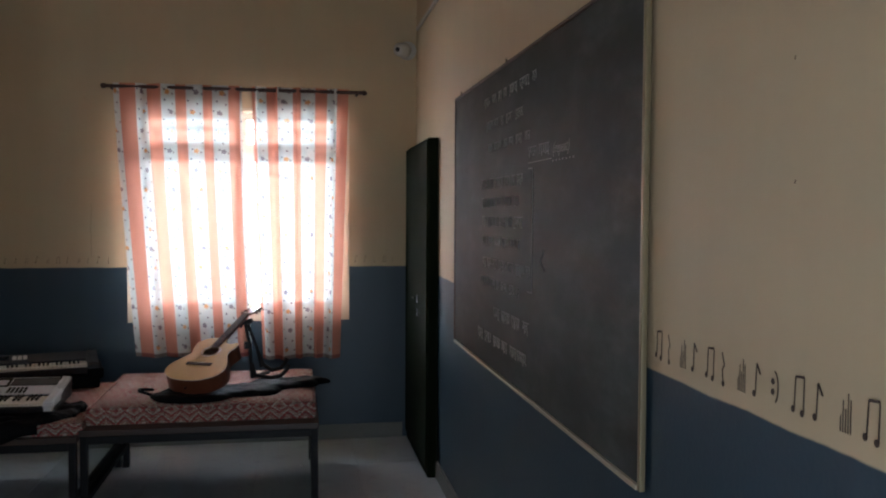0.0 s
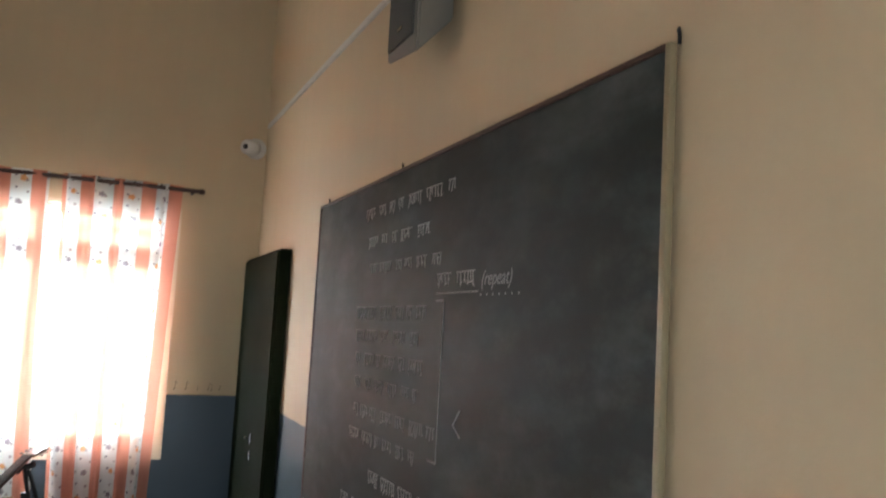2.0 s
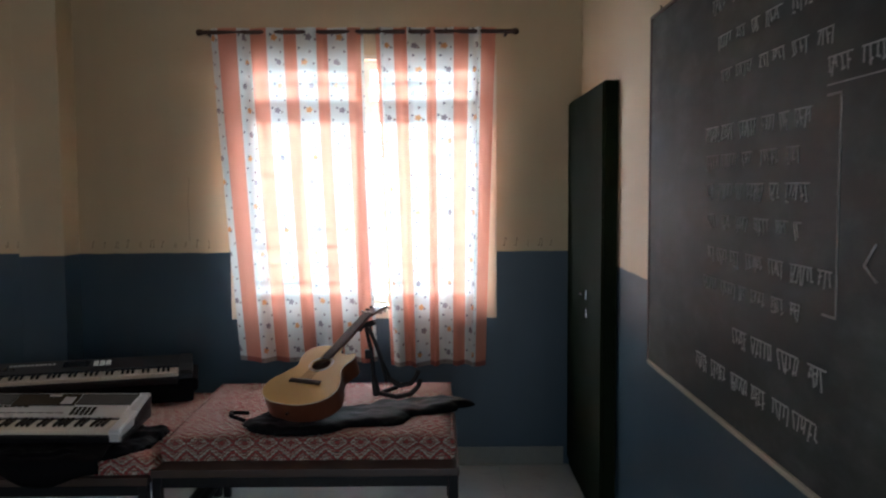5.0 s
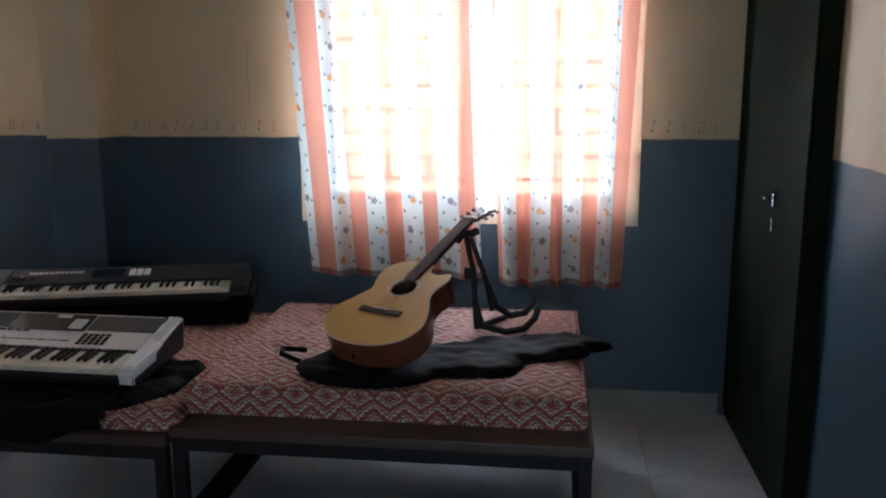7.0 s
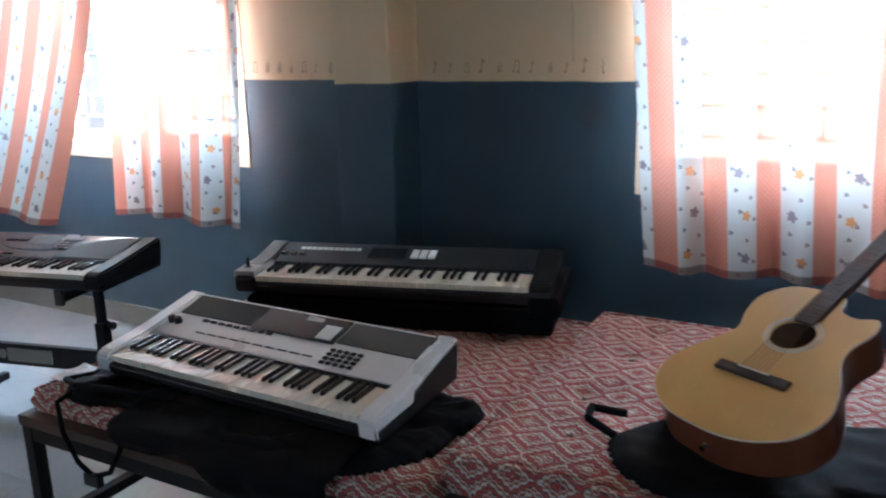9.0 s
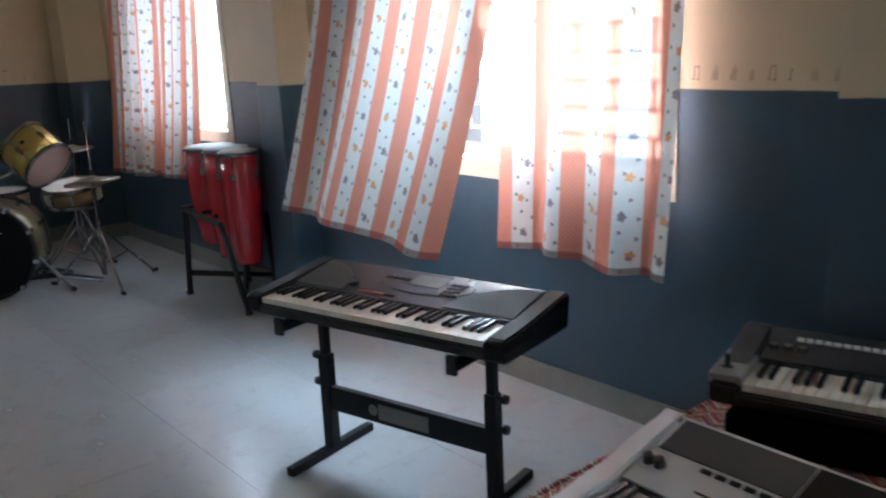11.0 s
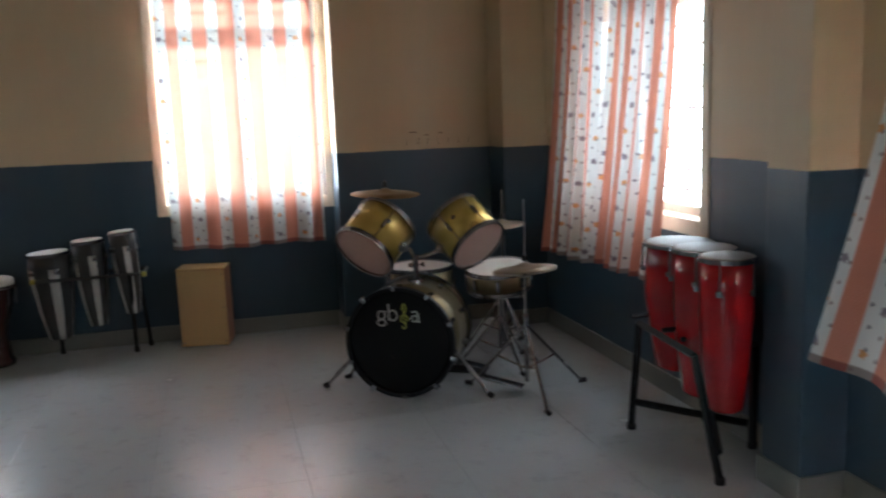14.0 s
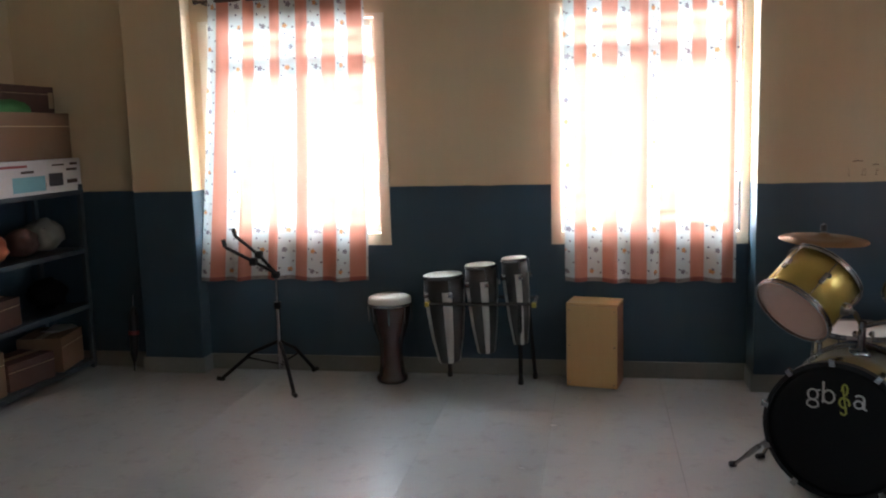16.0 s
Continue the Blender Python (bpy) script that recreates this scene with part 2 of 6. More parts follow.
M_WALL, M_TILE, M_CURTAIN, M_GLASS, M_BOARD, M_MATTRESS = wall_paint(), floor_tile(), curtain_cloth(), glass(), blackboard(), mattress_cloth()
M_CEIL = plain("ceiling_whitewash", (0.55, 0.47, 0.36), 0.8, vary=0.08, grain=25)
M_REVEAL = plain("cream_window_plaster", (0.68, 0.60, 0.46), 0.6, vary=0.08, grain=30)
M_FRAME = plain("cream_painted_steel", (0.62, 0.58, 0.50), 0.4)
M_GRILLE = plain("painted_grille_bar", (0.40, 0.22, 0.17), 0.5)
M_SKIRT = plain("grey_skirting_stone", (0.20, 0.20, 0.18), 0.4, vary=0.2)
M_GROUT = plain("dark_grout", (0.34, 0.34, 0.33), 0.9)
M_GROUND = plain("pale_concrete_ground", (0.42, 0.39, 0.34), 0.9)
M_STEEL = plain("dark_olive_enamel", (0.008, 0.012, 0.005), 0.85, vary=0.3, spec=0.08)
M_CHROME = plain("chrome", (0.33, 0.33, 0.34), 0.25, 1.0, vary=0.06, bump=0.02)
M_BLACK = plain("black_plastic", (0.009, 0.009, 0.010), 0.4, vary=0.3)
M_BLACKMETAL = plain("black_painted_steel", (0.010, 0.010, 0.011), 0.5, vary=0.3, spec=0.25)
M_RUBBER = plain("black_rubber", (0.015, 0.015, 0.015), 0.8)
M_BEAD = plain("pale_aluminium_edging", (0.27, 0.22, 0.13), 0.45, 0.2)
M_GREYPL = plain("grey_speaker_plastic", (0.21, 0.20, 0.18), 0.55)
M_GRILLCLOTH = plain("dark_speaker_mesh", (0.07, 0.068, 0.062), 0.8, grain=300, bump=0.4)
M_WHITEPL = plain("off_white_plastic", (0.58, 0.56, 0.52), 0.45)
M_INK = plain("dark_brown_ink", (0.07, 0.045, 0.035), 0.8, vary=0.3)
M_EDGELT = plain("pale_worn_edging", (0.50, 0.44, 0.33), 0.5)
M_CHALK = plain("chalk", (0.31, 0.31, 0.30), 0.95, vary=0.3, grain=120)
M_TABLETOP = wood("worn_brown_board", (0.075, 0.045, 0.032), (0.035, 0.022, 0.017))
M_ROD = wood("dark_curtain_rod", (0.10, 0.05, 0.035), (0.05, 0.025, 0.02))


# ---- mesh helpers ----
def mesh_ob(name, bm, material=None, smooth=False):
    me = bpy.data.meshes.new(name)
    bm.to_mesh(me)
    bm.free()
    for m in (material if isinstance(material, (list, tuple)) else [material]):
        if m:
            me.materials.append(m)
    if smooth:
        for p in me.polygons:
            p.use_smooth = True
    return new(name, me)


def part(name, bm, material, parent, label="", smooth=False):
    ob = mesh_ob(name, bm, material, smooth)
    ob.parent = parent
    if label:
        ob["label"] = label
    return ob


def thing(name, m, label, category, group="", kind=""):
    ob = new(name)
    ob.empty_display_size = 0.1
    ob.matrix_basis = m
    return tagged(ob, label, category, group, kind)


def box(bm, x0, x1, y0, y1, z0, z1, bevel=0.0, segments=2, m=None):
    g = bmesh.ops.create_cube(bm, size=1.0)
    vs = g["verts"]
    bmesh.ops.scale(bm, vec=(x1 - x0, y1 - y0, z1 - z0), verts=vs)
    bmesh.ops.translate(bm, vec=((x0 + x1) / 2, (y0 + y1) / 2, (z0 + z1) / 2), verts=vs)
    if m is not None:
        bmesh.ops.transform(bm, matrix=m, verts=vs)
    if bevel:
        es = list({e for v in vs for e in v.link_edges})
        bmesh.ops.bevel(bm, geom=es, offset=bevel, segments=segments, affect="EDGES", profile=0.7)
    return bm


def boxed(x0, x1, y0, y1, z0, z1, bevel=0.004, segments=2, m=None):
    return box(bmesh.new(), x0, x1, y0, y1, z0, z1, bevel, segments, m)


def tube(bm, a, b, r, r2=None, n=12, caps=True):
    a, b = Vector(a), Vector(b)
    d = b - a
    m = Matrix.Translation((a + b) / 2) @ d.to_track_quat("Z", "Y").to_matrix().to_4x4()
    bmesh.ops.create_cone(bm, cap_ends=caps, segments=n, radius1=r, radius2=r if r2 is None else r2, depth=d.length, matrix=m)
    return bm


def tubed(*a, **k):
    return tube(bmesh.new(), *a, **k)


def bent(bm, pts, r, n=10):
    """A round bar along points, with ball joints rounded over."""
    for a, b in zip(pts, pts[1:]):
        tube(bm, a, b, r, n=n)
    for p in pts[1:-1]:
        bmesh.ops.create_uvsphere(bm, u_segments=n, v_segments=6, radius=r, matrix=Matrix.Translation(p))
    return bm


def lathe(profile, n=32, bm=None, m=None, close=False):
    """Turn (radius, height) pairs about z."""
    bm = bm or bmesh.new()
    rings = []
    for r, z in profile:
        if r < 1e-5:
            v = bm.verts.new((0, 0, z))
            rings.append([v] * n)
        else:
            rings.append([bm.verts.new((r * math.cos(2 * math.pi * i / n), r * math.sin(2 * math.pi * i / n), z)) for i in range(n)])
    pairs = list(zip(rings, rings[1:])) + ([(rings[-1], rings[0])] if close else [])
    for a, b in pairs:
        for i in range(n):
            j = (i + 1) % n
            vs = []
            for v in (a[i], a[j], b[j], b[i]):
                if v not in vs:
                    vs.append(v)
            if len(vs) > 2:
                bm.faces.new(vs)
    if m is not None:
        bmesh.ops.transform(bm, matrix=m, verts=[v for ring in rings for v in set(ring)])
    return bm


def moved(bm, m):
    bmesh.ops.transform(bm, matrix=m, verts=bm.verts)
    return bm


# ---- large structure ----
def wall(name, along, fixed, outward, a, b, openings, label):
    """A wall slab; along 'x' or 'y'; openings as (start, end, z0, z1)."""
    bm = bmesh.new()
    f0, f1 = sorted((fixed, fixed + outward * WALL))

    def slab(s, e, z0, z1):
        if along == "x":
            box(bm, s, e, f0, f1, z0, z1)
        else:
            box(bm, f0, f1, s, e, z0, z1)

    at = a
    for s, e, z0, z1 in sorted(openings):
        slab(at, s, 0, CEIL)
        if z0 > 0:
            slab(s, e, 0, z0)
        slab(s, e, z1, CEIL)
        at = e
    slab(at, b, 0, CEIL)
    bmesh.ops.remove_doubles(bm, verts=bm.verts, dist=1e-4)
    return tagged(mesh_ob(name, bm, M_WALL), label, "wall", kind="structure")


wall("wall_north", "x", N_Y, 1, W_X - WALL, E_X + WALL, [(a, b, WIN_Z0, WIN_Z1) for a, b in N_WINDOWS],
     "cream plastered wall with a dark blue painted dado")
wall("wall_west", "y", W_X, -1, S_Y, N_Y, [(a, b, WIN_Z0, WIN_Z1) for a, b in W_WINDOWS],
     "cream plastered wall with a dark blue painted dado")
wall("wall_east", "y", E_X, 1, S_Y, N_Y, [], "cream plastered wall with a blue dado behind the board")
# the door opening is assumed, out of view, and lets the fill lamp in
wall("wall_south", "x", S_Y, -1, W_X - WALL, E_X + WALL, [(DOOR_A, DOOR_B, 0.0, 2.05)], "plain cream wall with a blue dado")

bm = boxed(W_X - WALL, E_X + WALL, S_Y - WALL, N_Y + WALL, CEIL, CEIL + 0.15, 0)
tagged(mesh_ob("ceiling", bm, M_CEIL), "plain pale plaster ceiling above cream walls", "ceiling", kind="structure")
bm = boxed(-60, 60, -60, 60, -0.46, -0.16, 0)
tagged(mesh_ob("ground", bm, M_GROUND), "pale bare ground outside the windows", "ground", kind="structure")
floor = tagged(mesh_ob("floor", boxed(W_X - WALL, E_X + WALL, S_Y - WALL, N_Y + WALL, -0.16, -0.004, 0), M_GROUT),
               "smooth grey tiled floor with fine joints", "floor", kind="structure")


def pillar(x0, x1, y0, y1):
    return tagged(mesh_ob("pillar", boxed(x0, x1, y0, y1, 0, CEIL, 0.008), M_WALL),
                  "shallow cream and blue plastered wall pillar", "pillar", kind="structure")


P1 = (-2.295, -2.062)
P2 = (-5.225, -5.005)
PN = 6.25
pillar(P1[0], P1[1], PN, N_Y + 0.01)
pillar(P2[0], P2[1], PN, N_Y + 0.01)
pillar(W_X - 0.01, -7.783, 6.148, N_Y + 0.01)      # corner column
PIER = -8.062
pillar(W_X - 0.01, PIER, 5.117, 6.148)
pillar(W_X - 0.01, -8.165, 1.36, 1.762)


def skirting(x0, x1, y0, y1):
    return tagged(mesh_ob("baseboard", boxed(x0, x1, y0, y1, 0, 0.10, 0.003), M_SKIRT), "low grey stone skirting", "baseboard", kind="structure")


def window(name, along, fixed, outward, a, b):
    """Steel window set in the wall: frame, mullion, transom, panes and a grille of brick-bond bars."""
    w, c = b - a, (a + b) / 2
    m = pose(c, fixed, 0, 0, 0, 0) if along == "x" else pose(fixed, c, 0, 0, 0, 90)
    ob = thing(name, m, "cream steel window with a transom light and a barred grille", "window", kind="structure")
    y = 0.09
    t = 0.045
    h = w / 2
    bm = bmesh.new()
    for s in (-1, 1):
        box(bm, *sorted((s * h, s * (h - t))), y, y + 0.05, WIN_Z0, WIN_Z1, 0.004)
    box(bm, -h + t, h - t, y, y + 0.05, WIN_Z0, WIN_Z0 + t, 0.004)
    box(bm, -h + t, h - t, y, y + 0.05, WIN_Z1 - t, WIN_Z1, 0.004)
    part("window_frame", bm, M_FRAME, ob)
    part("mullion", boxed(-0.04, 0.04, y - 0.004, y + 0.054, WIN_Z0 + t, WIN_Z1 - t), M_FRAME, ob)
    part("transom", boxed(-h + t, h - t, y - 0.003, y + 0.053, 1.868, 1.985), M_FRAME, ob)
    for s in (-1, 1):
        for z0, z1 in ((WIN_Z0 + t, 1.868), (1.985, WIN_Z1 - t)):
            x0, x1 = sorted((s * 0.04, s * (h - t)))
            p = part("pane", boxed(x0, x1, y + 0.022, y + 0.028, z0, z1, 0), M_GLASS, ob)
            p.visible_shadow = False
    bm = bmesh.new()
    rows = 13
    dz = (WIN_Z1 - WIN_Z0) / rows
    for i in range(1, rows):
        z = WIN_Z0 + i * dz
        box(bm, -h, h, y + 0.105, y + 0.115, z - 0.006, z + 0.006)
    for i in range(rows):
        z = WIN_Z0 + i * dz
        k = 7
        for j in range(k):
            x = -h + (j + (0.5 if i % 2 else 0.0)) * w / k
            if x > -h + 0.02:
                box(bm, x - 0.005, x + 0.005, y + 0.106, y + 0.114, z, z + dz)
    part("grille", bm, M_GRILLE, ob, "rust-brown bars in a brick bond")
    # plaster band round the opening and the sill
    o = 0.062
    bm = bmesh.new()
    for s in (-1, 1):
        box(bm, *sorted((s * h, s * (h + o))), -0.006, 0.05, 0.812, WIN_Z1 + 0.02)
    box(bm, -h, h, -0.006, 0.05, WIN_Z1, WIN_Z1 + 0.02)
    part("window_surround", bm, M_REVEAL, ob, "cream plaster band")
    part("window_sill", boxed(-h, h, -0.012, y, 0.812, WIN_Z0 + 0.004, 0.004), M_REVEAL, ob)
    # outward is +y in local space for the north wall, for the west wall the turn of 90 degrees gives -x
    return ob


for i, (a, b) in enumerate(N_WINDOWS):
    window("window_%d" % (i + 1), "x", N_Y, 1, a, b)
for i, (a, b) in enumerate(W_WINDOWS):
    window("window_%d" % (i + 4), "y", W_X, -1, a, b)


# ---- curtains ----
def curtain(m, wide, z0, z1, cloth_wide, folds, lean=0.0, sway=0.0, seed=0, u0=0.0, out=0.0, label="", flare=0.0):
    """A panel in local x (along the wall) and y (towards the room is -y); hangs from z1 to z0.
    lean: how far the foot is shifted along x; out: how far the foot swings into the room."""
    ob = thing("curtain", m, label or "salmon and white striped curtain printed with small flowers", "curtain", "striped window curtains")
    nu, nv = 96, 34
    me = bpy.data.meshes.new("cloth")
    rng = random.Random(seed)
    ph = [rng.uniform(0, 6.28) for _ in range(4)]
    verts, faces, uvs = [], [], []
    for j in range(nv + 1):
        t = j / nv                      # 0 at the rod, 1 at the hem
        amp = 0.016 + 0.020 * t
        for i in range(nu + 1):
            s = i / nu
            fold = math.sin(2 * math.pi * folds * s + ph[0] + 0.7 * math.sin(2.2 * t + ph[1]))
            fold += 0.35 * math.sin(2 * math.pi * (folds * 1.7) * s + ph[2] + t)
            width = wide * (1 + flare * t)
            x = (s - 0.5) * width + lean * t ** 1.3 + 0.012 * math.sin(2 * math.pi * folds * s + ph[3]) * (1 - 0.4 * t)
            x += sway * math.sin(math.pi * t) * (s - 0.5)
            y = -0.055 + amp * fold * 0.75 - out * t ** 1.6 * (0.84 + 0.16 * math.sin(3.0 * s + ph[1]))
            z = z1 + (z0 - z1) * t + 0.006 * math.sin(9 * s + ph[2]) * t
            if j == 0:
                z += 0.012
            verts.append((x, y, z))
            uvs.append((u0 + s * cloth_wide, (1 - t) * (z1 - z0)))
    for j in range(nv):
        for i in range(nu):
            k = j * (nu + 1) + i
            faces.append((k, k + 1, k + nu + 2, k + nu + 1))
    me.from_pydata(verts, [], faces)
    lay = me.uv_layers.new(name="UVMap")
    for loop in me.loops:
        lay.data[loop.index].uv = uvs[loop.vertex_index]
    for p in me.polygons:
        p.use_smooth = True
    me.materials.append(M_CURTAIN)
    cl = new("cloth", me)
    cl.parent = ob
    return ob


def rod(m, wide):
    ob = thing("curtain_rod", m, "dark wooden curtain rod on wall brackets", "curtain rod", "curtain rods")
    part("pole", tubed((-wide / 2, -0.055, 0), (wide / 2, -0.055, 0), 0.011), M_ROD, ob)
    for s in (-1, 1):
        part("finial", lathe([(0, -0.02), (0.014, -0.012), (0.018, 0.0), (0.012, 0.015), (0, 0.02)], 12,
                             m=Matrix.Translation((s * wide / 2, -0.055, 0)) @ pose(0, 0, 0, 0, 90, 0)), M_ROD, ob)
        part("bracket", boxed(s * (wide / 2 - 0.05) - 0.008, s * (wide / 2 - 0.05) + 0.008, -0.06, 0.003, -0.018, -0.008, 0.002), M_ROD, ob)
    return ob


def north(x, z=0.0):
    return pose(x, N_Y, z)


def west(y, z=0.0):
    return pose(W_X, y, z, 0, 0, 90)


ROD_Z, TOP = 2.328, 2.338
rod(north(-0.552, ROD_Z), 1.65)
curtain(north(-0.915), 0.80, 0.61, TOP, 0.90, 4, 0.10, 0.0, 3, 0.135, 0.12, flare=-0.1)
curtain(north(-0.155), 0.63, 0.57, TOP, 0.74, 5, 0.01, 0.0, 4, 0.06, 0.04, flare=-0.2)
rod(north(-3.56, ROD_Z), 1.66)
curtain(north(-3.175), 0.76, 0.60, TOP, 0.86, 3, 0.02, 0.0, 5, 0.03, 0.14)
curtain(north(-4.06), 1.14, 0.63, TOP, 1.24, 2, -0.04, 0.0, 6, 0.135, 0.46, "salmon and white striped curtain blown into the room", flare=0.10)
rod(north(-6.76, ROD_Z), 1.50)
curtain(north(-7.13), 0.62, 0.55, TOP, 0.80, 5, -0.05, 0.0, 7, 0.12, 0.10)
curtain(north(-6.40), 0.68, 0.60, TOP, 0.92, 7, -0.02, 0.0, 8, 0.05, 0.14)
rod(west(4.55, ROD_Z), 1.13)
curtain(west(4.56), 0.97, 0.595, TOP, 1.08, 5, 0.0, 0.0, 9, 0.13, 0.03)
rod(west(2.41, ROD_Z), 1.16)
curtain(west(2.395), 0.98, 0.60, TOP, 1.10, 5, -0.09, 0.0, 10, 0.11, 0.03, flare=0.12)


# ---- the board wall ----
BOARD_Y0, BOARD_Y1, BOARD_Z0, BOARD_Z1 = 2.78, 5.12, 0.90, 2.088


def chalkboard():
    ob = thing("chalkboard", pose(E_X, -0.262, 0), "large worn black chalkboard with smudged chalk writing and pale edging", "chalkboard")
    part("panel", boxed(-0.020, -0.001, BOARD_Y0, BOARD_Y1, BOARD_Z0, BOARD_Z1, 0.002), M_BOARD, ob)
    part("side_bead", boxed(-0.023, -0.008, BOARD_Y0 - 0.017, BOARD_Y0 - 0.001, BOARD_Z0 - 0.015, BOARD_Z1 + 0.012, 0.005), M_BEAD, ob, "pale upright edging strip")
    part("bottom_bead", boxed(-0.026, -0.001, BOARD_Y0, BOARD_Y1, BOARD_Z0 - 0.015, BOARD_Z0 - 0.001, 0.003), M_EDGELT, ob, "thin pale lower edging")
    part("top_bead", boxed(-0.024, -0.001, BOARD_Y0, BOARD_Y1, BOARD_Z1 + 0.001, BOARD_Z1 + 0.012, 0.003), M_ROD, ob, "thin dark upper edging")
    part("far_bead", boxed(-0.024, -0.001, BOARD_Y1 + 0.001, BOARD_Y1 + 0.014, BOARD_Z0 - 0.015, BOARD_Z1 + 0.012, 0.003), M_ROD, ob)
    for y in (BOARD_Y0 - 0.015, 4.15, 5.06):
        bm = tubed((-0.004, y, BOARD_Z1 + 0.01), (-0.004, y, BOARD_Z1 + 0.034), 0.003)
        lathe([(0, -0.003), (0.006, 0), (0, 0.003)], 10, bm, Matrix.Translation((-0.006, y, BOARD_Z1 + 0.034)) @ pose(0, 0, 0, 0, 90, 0))
        part("hanger", bm, M_BLACKMETAL, ob)
    # rows of faded writing, as strokes under a headline
    rng = random.Random(5)
    rows = ((4.46, 3.67, 1.985, 0.042), (4.41, 3.84, 1.885, 0.040), (4.38, 3.74, 1.795, 0.036), (3.76, 3.50, 1.735, 0.040),
            (4.50, 3.78, 1.648, 0.045), (4.49, 3.86, 1.573, 0.042), (4.48, 3.80, 1.495, 0.045), (4.47, 3.86, 1.415, 0.042),
            (4.47, 3.72, 1.325, 0.045), (4.50, 3.86, 1.245, 0.040), (4.26, 3.70, 1.130, 0.048), (4.56, 3.72, 1.015, 0.048))
    for y0, y1, z, h in rows:
        bm = bmesh.new()
        y = y0
        while y > y1 + 0.03:
            w = min(rng.uniform(0.05, 0.13), y - y1)
            box(bm, -0.0215, -0.0203, y - w, y, z + h * 0.42, z + h * 0.50)
            k = y - 0.008
            while k > y - w:
                tilt = rng.uniform(-25, 25)
                lo = rng.uniform(-0.5, -0.1) * h
                box(bm, -0.0215, -0.0203, -0.0022, 0.0022, lo, h * 0.44, m=Matrix.Translation((0, k, z)) @ pose(0, 0, 0, tilt, 0, 0))
                if rng.random() < 0.5:
                    box(bm, -0.0215, -0.0203, -0.011, 0.004, -0.0022, 0.0022, m=Matrix.Translation((0, k, z + rng.uniform(-0.4, 0.2) * h)) @ pose(0, 0, 0, rng.uniform(-30, 30), 0, 0))
                k -= rng.uniform(0.012, 0.026)
            y -= w + rng.uniform(0.02, 0.05)
        part("chalk_line", bm, M_CHALK, ob, "smudged row of chalk writing")["kind"] = "stuff"
    bm = bmesh.new()
    box(bm, -0.0215, -0.0203, 3.700, 3.705, 1.26, 1.685)
    box(bm, -0.0215, -0.0203, 3.700, 3.76, 1.680, 1.685)
    box(bm, -0.0215, -0.0203, 3.702, 3.76, 1.258, 1.263)
    part("chalk_bracket", bm, M_CHALK, ob, "long chalk bracket line")
    bm = bmesh.new()
    for i in range(7):
        box(bm, -0.0215, -0.0203, 3.47 - i * 0.033, 3.475 - i * 0.033, 1.690, 1.695)
    box(bm, -0.0215, -0.0203, 3.49, 3.76, 1.700, 1.703)
    for a, b in ((((3.60, 1.37)), (3.56, 1.41)), ((3.60, 1.37), (3.555, 1.345))):
        tube(bm, (-0.021, *a), (-0.021, *b), 0.0022, n=6)
    part("chalk_dots", bm, M_CHALK, ob)["kind"] = "stuff"
    cu = bpy.data.curves.new("chalk_word", "FONT")
    cu.body, cu.size, cu.extrude, cu.shear = "(repeat)", 0.050, 0.0004, 0.3
    word = new("chalk_word", cu)
    word.data.materials.append(M_CHALK)
    word.parent = ob
    word.matrix_basis = Matrix.Translation((-0.0212, 3.475, 1.715)) @ pose(0, 0, 0, 90, 0, -90)
    return ob


chalkboard()


def cupboard():
    """Steel cupboard let into the corner, its doors proud of the wall."""
    y0, y1, top = 5.488, 6.436, 1.963
    ob = thing("steel_cupboard", pose(E_X, 0, 0), "tall dark olive steel cupboard let into the wall corner, closed", "cupboard")
    part("body", boxed(-0.060, -0.001, y0, y1, 0.0, top, 0.008, 3), M_STEEL, ob)
    door = part("door", boxed(-0.070, -0.061, y0 + 0.006, y1 - 0.004, 0.05, top - 0.012, 0.003), M_STEEL, ob, "flat olive steel door")
    bm = boxed(-0.078, -0.070, 5.825, 5.845, 0.985, 1.03, 0.003)
    bent(bm, [(-0.072, 5.835, 1.012), (-0.10, 5.835, 1.012), (-0.10, 5.87, 1.012)], 0.005)
    h = part("handle", bm, M_CHROME, door, "chrome lever handle")
    part("keyhole_plate", boxed(-0.076, -0.070, 5.828, 5.842, 0.90, 0.945, 0.002), M_CHROME, door, "chrome keyhole plate")
    part("plinth", boxed(-0.055, -0.002, y0 + 0.01, y1 - 0.01, 0.0, 0.045, 0.002), M_BLACKMETAL, ob)
    return ob


cupboard()


